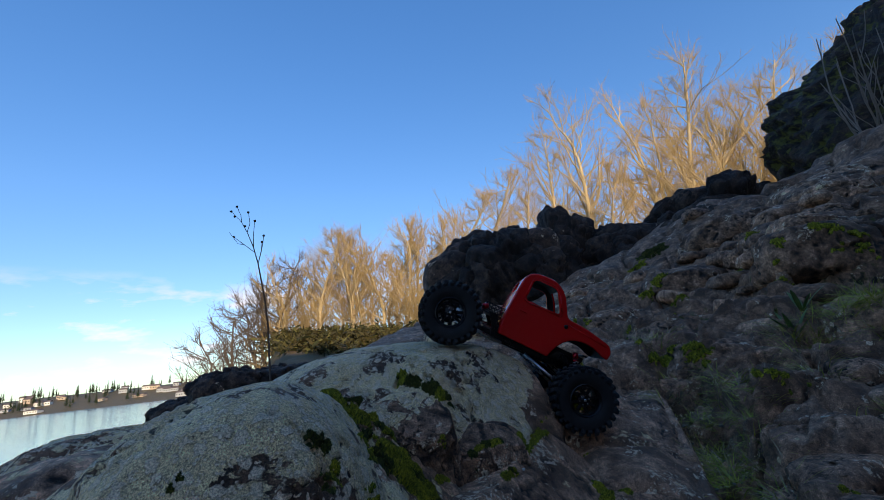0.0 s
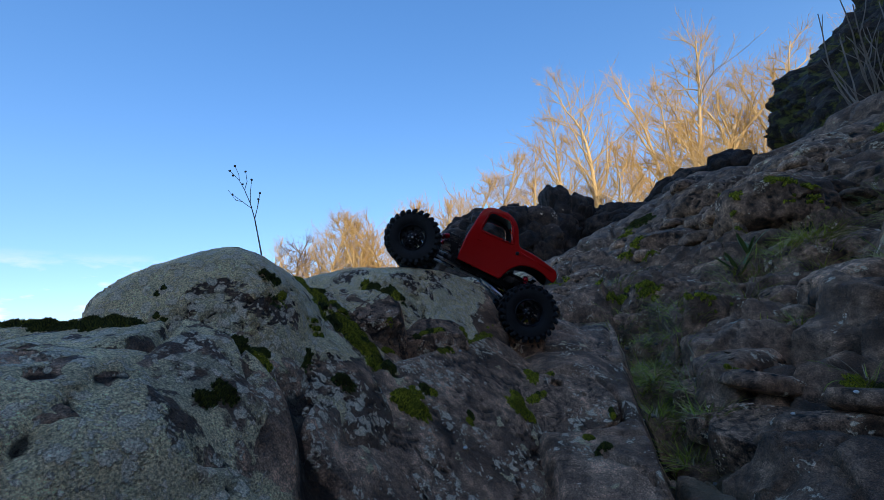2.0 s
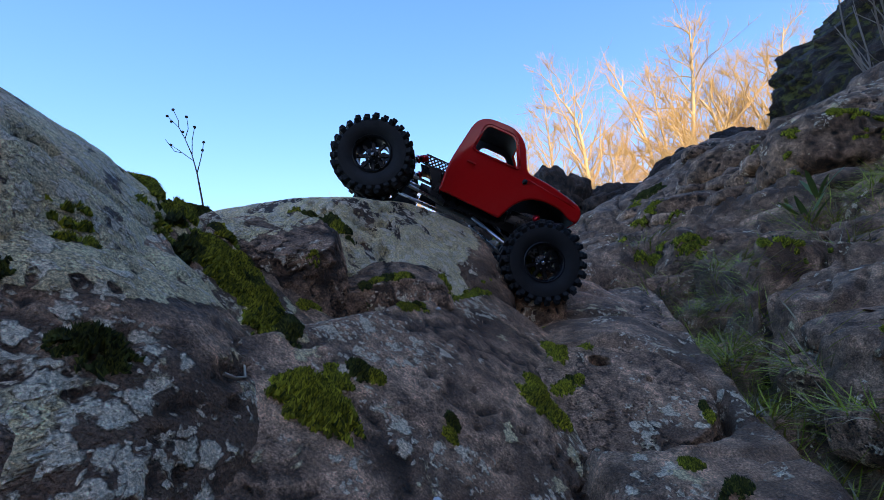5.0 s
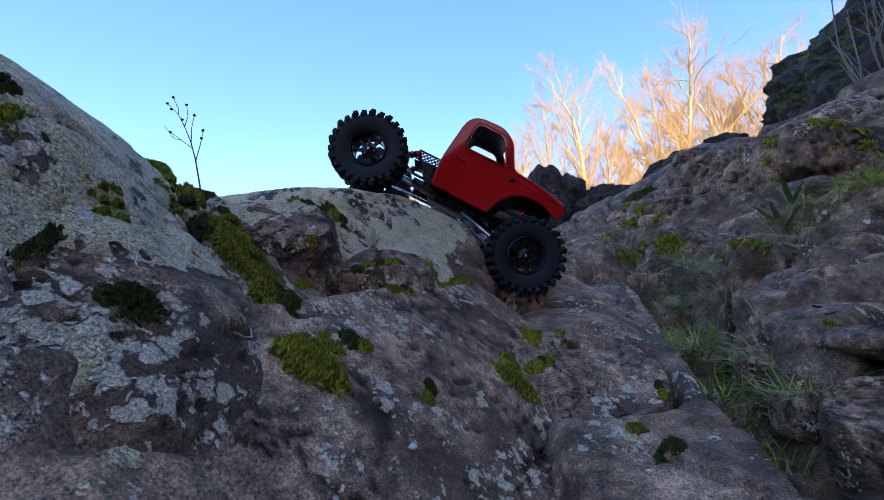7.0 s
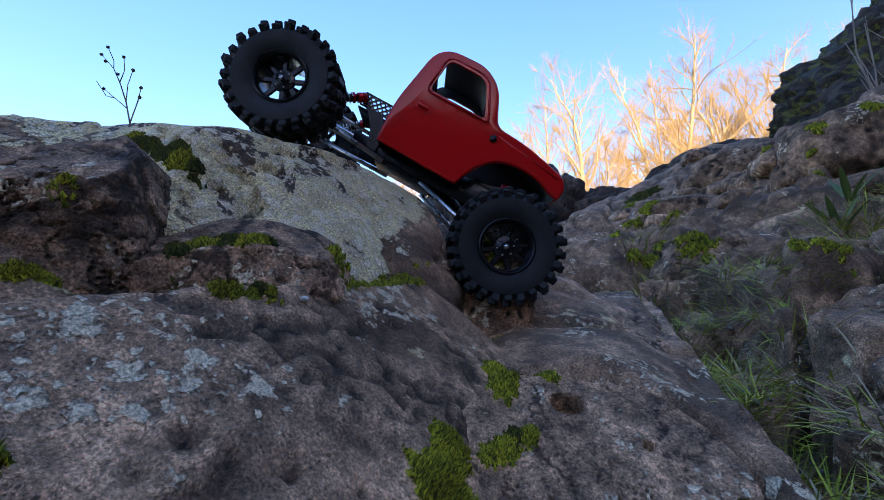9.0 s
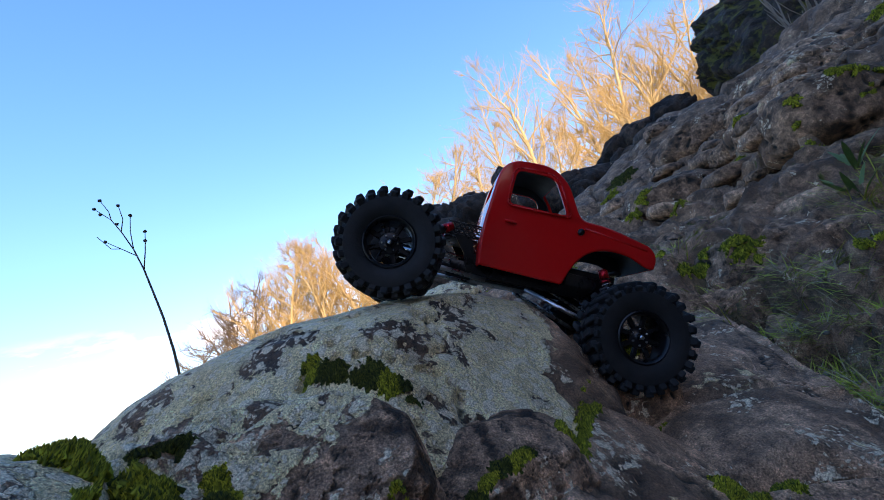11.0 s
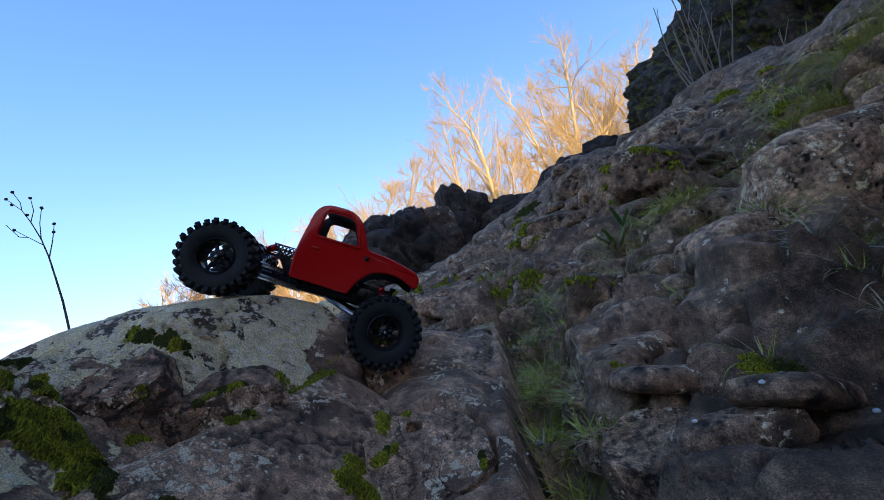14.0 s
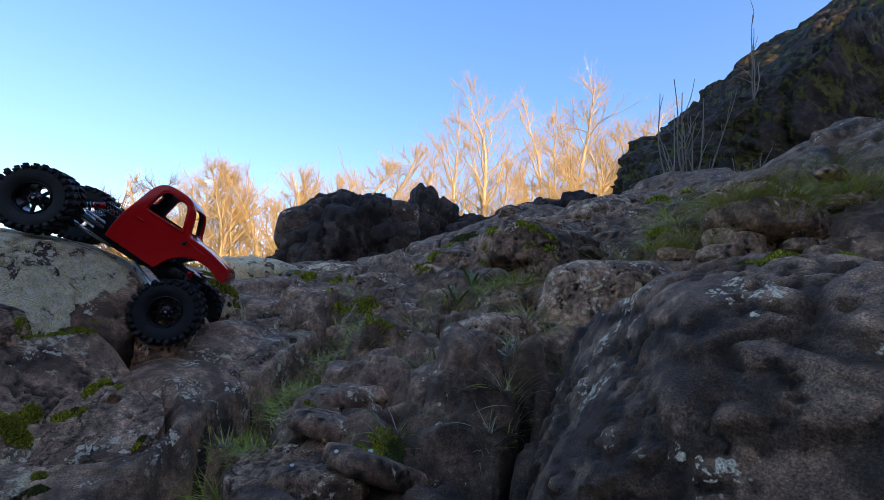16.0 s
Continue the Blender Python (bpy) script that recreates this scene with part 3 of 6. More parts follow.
# ---- boulders ----
def boulder(name, label, centre, radii, yaw=0.0, tilt=0.0, sub=5, seed=1, mat=None, pale=0.4, moss=0.1, rough=1.0, facets=7, power=2.5, category="boulder", group="", block=0.0, kind="", planes=(), relief=1.0, pits=(), rosettes=None):
    """A rounded, cracked and flattened stone. pale and moss are numbers, or functions of places in the world; planes, each a place and a normal, cut it flat."""
    bm = bmesh.new()
    bmesh.ops.create_icosphere(bm, subdivisions=sub, radius=1.0)
    me = bpy.data.meshes.new(name)
    bm.to_mesh(me)
    bm.free()
    co = np.zeros(len(me.vertices) * 3)
    me.vertices.foreach_get("co", co)
    d = co.reshape(-1, 3)
    r = np.array(radii, float)
    q = d / ((np.abs(d / r) ** power).sum(1) ** (1 / power))[:, None]
    size = float(np.cbrt(r.prod()))
    rnd = np.random.default_rng(seed)
    for k in range(facets):
        m = rnd.normal(size=3)
        m[2] = abs(m[2]) * 0.8
        m /= np.linalg.norm(m)
        reach = (np.abs(m * r) ** (power / (power - 1))).sum() ** ((power - 1) / power)
        over = q @ m - reach * rnd.uniform(0.84, 0.94)
        q = q - np.clip(over, 0, None)[:, None] * m * 0.8
    a, b = radians(yaw), radians(tilt)
    ca, sa, cb, sb = math.cos(a), math.sin(a), math.cos(b), math.sin(b)
    q = np.stack([cb * q[:, 0] - sb * q[:, 2], q[:, 1], sb * q[:, 0] + cb * q[:, 2]], 1)
    q = np.stack([ca * q[:, 0] - sa * q[:, 1], sa * q[:, 0] + ca * q[:, 1], q[:, 2]], 1)
    for at, m in planes:
        m = np.array(m, float) / np.linalg.norm(m)
        q = q - np.clip((q + centre - at) @ m, 0, None)[:, None] * m
    away = q / np.linalg.norm(q, axis=1)[:, None]
    w = q + centre
    n1 = fbm(w / (size * 0.55) + seed, 3, seed)
    n2 = ridged(w / (size * 0.22) + seed, 3, seed + 7)
    n3 = fbm(w / (size * 0.06) + seed, 3, seed + 13)
    f1, f2, ident, off = cells((w + 0.08 * size * np.stack([n1, n3, n2], 1)) / (size * 0.62), seed + 3)
    gap = f2 - f1
    crack = step01(0.07, 0.0, gap) * step01(0.25, 0.5, ident)
    d_out = size * rough * (0.055 * n1 + 0.011 * n2 + 0.006 * n3 - 0.05 * crack)
    # wandering fractures
    for j, (wide, deep) in enumerate(((0.62, 0.055), (0.36, 0.038), (0.22, 0.024))):
        line = np.abs(smooth_noise((w + 0.10 * size * np.stack([n3, n1, n2], 1)) / (size * wide), seed + 41 + j))
        cut = step01(0.036, 0.004, line) * step01(-0.1, 0.35, smooth_noise(w / (size * 0.5) + 5, seed + 47 + j))
        d_out = d_out - size * deep * cut * min(1.0, 0.5 + 0.5 * rough)
        crack = np.maximum(crack, 0.8 * cut)
    crack_shade = crack.copy()
    if block:
        c1, c2, cid, _ = cells((w + 0.05 * size * np.stack([n3, n1, n2], 1)) / (size * block), seed + 23)
        d_out = d_out + relief * size * (0.22 * (cid - 0.5) * step01(0.0, 0.16, c2 - c1) - 0.07 * step01(0.10, 0.0, c2 - c1))
        e1, e2, eid, _ = cells((w + 0.03 * size * np.stack([n1, n3, n2], 1)) / (size * block * 0.42), seed + 29)
        d_out = d_out + relief * size * (0.075 * (eid - 0.5) * step01(0.0, 0.18, e2 - e1) - 0.03 * step01(0.12, 0.0, e2 - e1))
        crack = np.maximum(crack, step01(0.12, 0.0, c2 - c1))
    q = q + away * d_out[:, None]
    for px, py, pr, deep in pits:
        far = np.hypot((q[:, 0] + centre[0] - px) / pr, (q[:, 1] + centre[1] - py) / (0.7 * pr))
        inward = np.array(planes[0][1], float) if planes else np.array((0.0, 0.0, 1.0))
        q -= (deep * step01(1.0, 0.75, far) * (q[:, 2] > 0))[:, None] * inward / np.linalg.norm(inward)
    me.vertices.foreach_set("co", q.astype(np.float32).ravel())
    me.polygons.foreach_set("use_smooth", [True] * len(me.polygons))
    me.materials.append(mat or ROCK)
    me.update()
    w = q + centre
    paint(me, "pale", (pale(w) if callable(pale) else np.full(len(w), pale)) - 0.25 * crack)
    paint(me, "moss", (moss(w) if callable(moss) else np.full(len(w), moss)) + 0.22 * crack)
    if rosettes:
        paint(me, "rosettes", rosettes(w))
    # painted shade along the stone's cracks
    paint(me, "crack_shade", 0.85 * min(1.0, 1.6 * rough) * crack_shade ** 2)
    ob = new(name, me)
    ob.location = centre
    return tagged(ob, label, category, group, kind)


GROUP = "boulders of the shore"
boulder("boulder", "large rounded boulder crusted with pale grey lichen and dark patches", (-0.158, 0.985, 0.455), (0.359, 0.39, 0.25), 27.8, 1.3, 7, 11,
                    pale=lambda w: 0.96 - 0.58 * step01(0.10, 0.20, w[:, 0] - 0.25 * (w[:, 2] - 0.55)) - 0.45 * step01(0.50, 0.44, w[:, 2]), moss=0.05, rough=0.45, facets=6, group=GROUP)
boulder("boulder", "grey lichen-covered boulder with dark holes, moss at its foot", (-0.197, 0.430, 0.402), (0.162, 0.225, 0.25), 9.7, 11.7, 7, 23,
                    pale=lambda w: 0.96 - 0.22 * step01(0.54, 0.46, w[:, 2]), moss=0.08, rough=0.55, facets=5, group=GROUP)
boulder("boulder", "low grey boulder with brown stains and a pale lichen crust", (-0.27, 0.12, 0.345), (0.27, 0.17, 0.165), 8, 2, 6, 31,
                   pale=lambda w: 0.90 - 0.34 * np.exp(-((w[:, 0] + 0.16) / 0.06) ** 2 - ((w[:, 1] - 0.05) / 0.07) ** 2), moss=0.08, rough=0.7, group=GROUP)
# low 'pale' all over, rising towards the top
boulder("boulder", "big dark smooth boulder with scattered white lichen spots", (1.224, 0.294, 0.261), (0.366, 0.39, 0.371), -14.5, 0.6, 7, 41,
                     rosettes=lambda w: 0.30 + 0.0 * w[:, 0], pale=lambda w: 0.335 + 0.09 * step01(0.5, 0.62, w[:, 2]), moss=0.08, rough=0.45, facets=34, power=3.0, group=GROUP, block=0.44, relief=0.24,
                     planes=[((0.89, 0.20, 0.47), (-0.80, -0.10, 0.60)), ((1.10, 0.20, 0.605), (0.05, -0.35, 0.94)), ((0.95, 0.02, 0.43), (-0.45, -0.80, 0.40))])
boulder("boulder", "dark boulder at the edge of the river bank", (-0.72, 0.75, 0.36), (0.24, 0.26, 0.2), 20, 5, 5, 43, pale=0.5, group=GROUP)
boulder("boulder", "grey lichen-spotted boulder near the river bank", (-1.3, 1.5, 0.32), (0.42, 0.35, 0.22), 30, 0, 6, 45, pale=0.66, group=GROUP)
boulder("boulder", "broad dark rock face spotted with white lichen below the pale boulder", (0.085, 0.56, 0.27), (0.21, 0.25, 0.32), -8, 0, 7, 33,
                   pale=lambda w: 0.45 + 0.05 * np.exp(-((w[:, 0] - 0.05) / 0.055) ** 2 - ((w[:, 1] - 0.52) / 0.08) ** 2), rosettes=lambda w: 1.9 * np.exp(-((w[:, 0] - 0.06) / 0.06) ** 2 - ((w[:, 1] - 0.555) / 0.045) ** 2) + 1.3 * np.exp(-((w[:, 0] - 0.15) / 0.025) ** 2 - ((w[:, 1] - 0.70) / 0.04) ** 2) + 1.0 * step01(0.38, 0.35, w[:, 2]) * step01(0.12, 0.06, w[:, 0]), moss=0.1, rough=0.42, facets=0, power=5.0, group=GROUP,
                   planes=[((0.079, 0.551, 0.452), (0.87, -0.56, 1.0)), ((0.10, 0.645, 0.480), (-0.10, -0.06, 1.0))])
boulder("boulder", "dark stepped ledge of rock under the pale boulder", (0.035, 0.672, 0.465), (0.105, 0.056, 0.078), 24, -4, 7, 34, pale=0.43, rough=0.34, facets=12, power=3.6, group=GROUP, block=0.8, relief=0.30, planes=[((0.035, 0.650, 0.525), (0.10, -0.62, 1.0)), ((0.09, 0.650, 0.515), (0.55, -0.45, 0.9))])
boulder("boulder", "dark rock mottled with grey lichen beside a mossy joint", (-0.135, 0.406, 0.376), (0.152, 0.163, 0.203), -6.3, 38.6, 6, 35,
                   pale=lambda w: 0.45 - 0.03 * step01(0.385, 0.345, w[:, 1]) + 0.38 * step01(0.462, 0.485, w[:, 2]), rosettes=lambda w: step01(0.40, 0.35, w[:, 1]) * step01(0.50, 0.46, w[:, 2]), moss=0.1, rough=0.6, facets=5, group=GROUP)
boulder("boulder", "small lichen-topped rock wedged against the pale boulder", (-0.066, 0.622, 0.515), (0.085, 0.062, 0.105), 14, 8, 7, 37, pale=lambda w: 0.42 + 0.42 * step01(0.545, 0.575, w[:, 2] - 0.5 * (w[:, 0] + 0.07)), rough=0.45, facets=10, power=3.2, group=GROUP, block=0.9, relief=0.35,
        planes=[((-0.05, 0.580, 0.560), (0.30, -0.75, 0.75)), ((-0.07, 0.61, 0.606), (0.10, -0.25, 1.0))])
boulder("boulder", "cracked dark block at the end of the pale boulder", (0.225, 1.0, 0.45), (0.085, 0.15, 0.115), 12, -8, 6, 39, pale=0.5, rough=1.1, facets=10, power=3.0, group=GROUP)
# the stone with a hole, and its neighbours in the gully
boulder("stone", "small grey stone with a round hole, moss beside it", (0.287, 0.650, 0.325), (0.088, 0.080, 0.095), 24, 4, 7, 51, planes=[((0.289, 0.668, 0.392), (0.05, -0.75, 1.0))], pits=[(0.289, 0.672, 0.0115, 0.075), (0.330, 0.645, 0.004, 0.014)], pale=0.475, rough=0.35, facets=9, power=3.6, category="stone", group=GROUP)
boulder("stone", "brown worn slab lying along the gully", (0.408, 0.93, 0.375), (0.26, 0.072, 0.08), 70, 18, 6, 53, pale=0.42, rough=0.5, facets=9, power=3.4, category="stone", group=GROUP)
boulder("stone", "rounded brown stone among the grass", (0.528, 0.640, 0.300), (0.032, 0.028, 0.028), 15, -8, 6, 55, pale=0.45, rough=0.5, facets=18, power=3.4, category="stone", group=GROUP)
# broad slabs that step up beside the gully
for k, (label, at, radii, yaw, crust) in enumerate((
        ("broad dark slab beside the grassy gully", (0.585, 0.545, 0.284), (0.090, 0.062, 0.060), -52, 0.44), ("grey-topped slab stepping up from the gully", (0.612, 0.700, 0.326), (0.105, 0.058, 0.055), -58, 0.47),
        ("long flat slab of dark stone with a worn top", (0.715, 0.835, 0.376), (0.140, 0.066, 0.055), -50, 0.45), ("flat slab of purple-grey stone below a clump of grass", (0.690, 1.070, 0.418), (0.120, 0.075, 0.050), -30, 0.46), ("worn slab bedded between grass and moss", (0.845, 0.900, 0.438), (0.095, 0.055, 0.045), -35, 0.43))):
    tip = (-0.14, -0.34, 1.0)
    boulder("stone", label, at, radii, yaw, 0, 6, 540 + k, pale=crust, moss=0.1, rough=0.4, facets=10, power=4.6, category="stone", group=GROUP, planes=[((at[0], at[1], at[2] + 0.55 * radii[2]), tip)])
boulder("stone", "angular dark stone half sunk in the slope", (1.00, 0.83, 0.50), (0.12, 0.085, 0.075), 5, 0, 6, 58, pale=0.46, rough=0.9, facets=12, power=3.2, category="stone", group=GROUP)
boulder("stone", "large grey stone above the gully", (1.27, 0.83, 0.595), (0.17, 0.13, 0.12), -10, 5, 6, 60, pale=0.5, rough=0.9, facets=12, power=3.2, category="stone", group=GROUP)
boulder("stone", "small rounded brown stone set in the slope", (0.95, 1.01, 0.505), (0.06, 0.05, 0.045), 0, 0, 5, 57, pale=0.45, category="stone", group=GROUP)
boulder("stone", "dark block behind the pale boulder", (0.22, 1.18, 0.52), (0.14, 0.16, 0.13), 15, 0, 5, 59, pale=0.5, category="stone", group=GROUP)
boulder("stone", "grey slab among the rocks below the outcrop", (0.55, 2.75, 0.80), (0.32, 0.24, 0.13), 10, 0, 5, 61, pale=0.62, category="stone", group=GROUP)
boulder("stone", "pale lichen slab below the outcrop", (0.05, 2.6, 0.78), (0.30, 0.26, 0.14), -10, 0, 5, 63, pale=0.74, category="stone", group=GROUP)

# the dark outcrops and the cliff
boulder("outcrop", "dark knobbly basalt outcrop with one white lichen patch", (0.70, 6.65, 1.25), (1.30, 0.98, 1.32), 8, -6, 6, 71, FAR_ROCK, 0.35, 0.16, 1.2, 9, 2.6, "outcrop", "dark outcrops", 0.42)
boulder("outcrop", "steep dark knob of basalt behind a lower outcrop", (1.75, 7.15, 1.70), (0.62, 0.6, 1.32), 0, 0, 6, 72, FAR_ROCK, 0.33, 0.14, 1.1, 9, 2.8, "outcrop", "dark outcrops", 0.5)
boulder("outcrop", "dark flat-topped basalt outcrop in shade", (4.30, 7.2, 1.84), (1.15, 0.9, 1.24), -6, 3, 6, 73, FAR_ROCK, 0.3, 0.16, 1.1, 9, 3.4, "outcrop", "dark outcrops", 0.45)
boulder("outcrop", "low knobbly outcrop between two higher ones", (2.65, 7.0, 1.55), (0.85, 0.8, 1.0), 0, 0, 5, 75, FAR_ROCK, 0.3, 0.2, 1.2, 9, 2.6, "outcrop", "dark outcrops", 0.5)
boulder("outcrop", "low mossy lichen-spotted outcrop in front of the dark ridge", (2.2, 3.45, 1.12), (0.55, 0.5, 0.52), 15, 0, 6, 77, FAR_ROCK, 0.48, 0.22, 1.0, 9, 2.6, "outcrop", "dark outcrops", 0.5)
boulder("cliff", "tall dark mossy basalt cliff with twigs on it", (9.33, 5.91, 2.50), (3.92, 1.70, 5.48), 0, 0, 7, 79, FAR_ROCK, 0.31, 0.44, 1.1, 14, 3.4, "cliff", "", 0.15, relief=0.34, planes=[((5.80, 5.25, 3.76), (-0.66, -0.15, 0.75)), ((5.26, 5.25, 2.20), (-0.9, -0.25, 0.43))])
rk = random.Random(44)
for core in [o for o in scene.objects if o.name.split(".")[0] == "outcrop"]:
    # blocks of the outcrop that stand proud of it
    rx, ry, rz = (0.5 * d for d in core.dimensions)
    for k in range(18):
        a, e = rk.uniform(math.pi * 0.95, math.pi * 2.05), rk.uniform(0.05, 1.25)
        s = rk.uniform(0.10, 0.24) * min(rx, rz)
        way = Vector((rx * math.cos(a) * math.cos(e), ry * math.sin(a) * math.cos(e), rz * math.sin(e))) * 0.80
        b = boulder("block", "", core.location + way, (s * rk.uniform(0.9, 1.6), s, s * rk.uniform(0.6, 1.0)), rk.uniform(-40, 40), rk.uniform(-25, 25), 4, 300 + k + int(100 * rx), FAR_ROCK, rk.choice((0.3, 0.38, 0.5)), 0.2, 1.3, 14, 3.4, "")
        b.parent = core
        b.location = way
# ledges by the river below the headland
for k, (px, py, pz, sx, sy, sz) in enumerate([(-4.45, 7.6, 0.62, 0.62, 0.6, 0.38), (-5.25, 7.8, 0.25, 0.7, 0.6, 0.36), (-3.9, 8.4, 0.6, 0.9, 0.8, 0.4)]):
    boulder("ledge", "dark rock ledge above the river", (px, py, pz), (sx, sy, sz), 20, 0, 5, 91 + k, FAR_ROCK, 0.4, 0.1, 1.2, 9, 3.0, "ledge", "ledges by the river", 0.4)
# unseen cliffs added behind to keep the low sun off the shore
for k, px in enumerate((-26, -8, 10, 28, 46)):
    boulder("shade_cliff", "high plain rock cliff, unseen, added to shade the shore", (px, -46 - 2 * (k % 2), 2.0), (13.0, 7.0, (12.0, 14.0, 19.0, 22.0, 22.0)[k]), 0, 0, 4, 101 + k, FAR_ROCK, 0.3, 0.1, 0.7, 6, 3.2, "cliff", kind="structure")

# unseen rock wall added to cut sky light from the right and behind
boulder("side_cliff", "plain dark rock wall, unseen, added to cut side sky light", (4.4, -2.7, 1.5), (2.0, 2.7, 4.2), 12, 0, 5, 121, FAR_ROCK, 0.3, 0.1, 0.6, 6, 3.2, "cliff", kind="structure")

# scattered stones of the slope
rs = random.Random(5)
for k in range(34):
    for _ in range(50):
        x, y = rs.uniform(0.55, 2.6), rs.uniform(0.6, 3.4)
        if 0.25 * x + 0.5 < y and (x > 0.75 or y > 1.1) and not (0.8 < x < 1.6 and y < 0.7):
            break
    s = rs.uniform(0.05, 0.13) * (0.75 + 0.25 * math.hypot(x, y))
    z = float(slope(np.array([x]), np.array([y]))[0])
    boulder("stone", "weathered grey stone set in the slope", (x, y, z - 0.34 * s), (s * rs.uniform(1.0, 1.7), s * rs.uniform(0.8, 1.2), s * rs.uniform(0.45, 0.75)), rs.uniform(-30, 30), rs.uniform(-18, 18), 5, 200 + k,
            ROCK, rs.choice((0.32, 0.36, 0.40, 0.47)), 0.15, 1.5, 14, 3.2, "stone", "stones of the slope")

# flat stones bedded in the slope
placed = []
for k in range(105):
    for _ in range(80):
        x, y = rs.uniform(0.50, 2.6), rs.uniform(0.50, 2.8)
        far = math.hypot(x - 0.4, y)
        s = rs.uniform(0.026, 0.075) * (0.55 + 0.5 * far)
        if abs(x - RIDGE(y) - 0.055) > 0.06 + s and y > 0.42 * (x - 0.2) and not (0.8 < x < 1.7 and y < 0.75) and all(math.hypot(x - u, y - v) > 0.9 * (s + r) for u, v, r in placed):
            break
    placed.append((x, y, s))
    z = float(slope(np.array([x]), np.array([y]))[0])
    boulder("stone", "flat-topped dark stone bedded in the slope", (x, y, z - 0.12 * s - 0.012 * far), (s * rs.uniform(1.2, 2.0), s * rs.uniform(0.7, 1.1), s * rs.uniform(0.34, 0.52)), rs.uniform(-25, 35), rs.uniform(-24, 4), 4, 500 + k,
            ROCK, rs.choice((0.32, 0.36, 0.40, 0.44)), 0.14, 0.7, 22, 4.6, "stone", "stones of the slope")


# ---- the toy truck ----
truck = new("toy_truck")
tagged(truck, "red radio-controlled pickup crawler with huge black tyres, tilted on rocks", "toy truck")
YAW, PITCH = 8.0, 31.0
tf = Vector((math.cos(radians(YAW)) * math.cos(radians(PITCH)), math.sin(radians(YAW)) * math.cos(radians(PITCH)), -math.sin(radians(PITCH))))
tl = Vector((-math.sin(radians(YAW)), math.cos(radians(YAW)), 0.0))
tl = (tl * math.cos(radians(5.0)) + tf.cross(tl) * math.sin(radians(5.0))).normalized()
tu = tf.cross(tl)
truck.matrix_world = Matrix(((tf.x, tl.x, tu.x, 0.138), (tf.y, tl.y, tu.y, 0.938), (tf.z, tl.z, tu.z, 0.655), (0, 0, 0, 1)))
HALF = 0.092     # half the track
AXLES = ((-0.164, 0.0235), (0.164, -0.0235))


def tyre_bm():
    prof = [(0.029, -0.021), (0.033, -0.0245), (0.044, -0.0285), (0.053, -0.0275), (0.0585, -0.022), (0.0600, -0.012), (0.0603, 0), (0.0600, 0.012), (0.0585, 0.022), (0.053, 0.0275), (0.044, 0.0285), (0.033, 0.0245), (0.029, 0.021)]
    return bm_lathe(prof, 72)


def lug_places():
    """The kind of every lug of a tyre, and where it sits."""
    for row, y in enumerate((-0.0165, 0.0165, 0.0)):
        for k in range(26):
            a = 2 * math.pi * (k + 0.5 * (row == 1) + 0.25 * (row == 2)) / 26
            skew = (0.35, -0.35, 0.9 if k % 2 else -0.9)[row]
            wide = row < 2 and k % 2
            yield 2 if row == 2 else int(wide), Matrix.Rotation(-a, 4, "Y") @ Matrix.Translation((0.0617, y * (1.12 if wide else 1.0), 0)) @ Matrix.Rotation(skew, 4, "X") @ Matrix.Rotation(radians(90), 4, "Y")
    for side in (-1, 1):
        for k in range(26):
            a = 2 * math.pi * (k + 0.5 * (side > 0)) / 26
            yield 3 + k % 2, Matrix.Rotation(-a, 4, "Y") @ Matrix.Translation((0.0565, side * 0.0262, 0)) @ Matrix.Rotation(side * 0.5, 4, "Z") @ Matrix.Rotation(radians(90), 4, "Y")


LUGS = []
for sx, sy, sz in ((0.0085, 0.017, 0.0085), (0.0085, 0.0212, 0.0085), (0.0075, 0.012, 0.007), (0.0085, 0.005, 0.008), (0.0085, 0.005, 0.012)):
    b = bm_box(sx, sy, sz, (0, 0, 0), 0.0012, segments=1)
    lug_me = bpy.data.meshes.new("lug")
    b.to_mesh(lug_me)
    b.free()
    lug_me.materials.append(RUBBER)
    LUGS.append(lug_me)


def rim_bm():
    bm = bm_lathe([(0.0295, -0.021), (0.0315, -0.0245), (0.030, -0.0255), (0.0275, -0.0235), (0.0262, -0.018), (0.0255, 0.0), (0.0262, 0.018), (0.0275, 0.0235), (0.030, 0.0255), (0.0315, 0.0245), (0.0295, 0.021)], 48)
    extra = [bm_lathe([(0.0001, -0.016), (0.0045, -0.016), (0.006, -0.0145), (0.0125, -0.0135), (0.0135, -0.011), (0.0125, -0.008), (0.0001, -0.008)], 32)]
    for k in range(8):
        a = 2 * math.pi * k / 8
        extra.append(bm_box(0.016, 0.004, 0.0062, (0, 0, 0), 0.001, Matrix.Rotation(a, 4, "Y") @ Matrix.Translation((0.0195, -0.0105, 0)), 1))
    return joined(bm, *extra)


def nuts_bm():
    out = []
    for k in range(6):
        a = 2 * math.pi * k / 6
        out.append(bm_rod((0.0095 * math.cos(a), -0.0130, 0.0095 * math.sin(a)), (0.0095 * math.cos(a), -0.0160, 0.0095 * math.sin(a)), 0.0013, 6))
    out.append(bm_rod((0, -0.015, 0), (0, -0.021, 0), 0.0032, 6))
    return joined(*out)


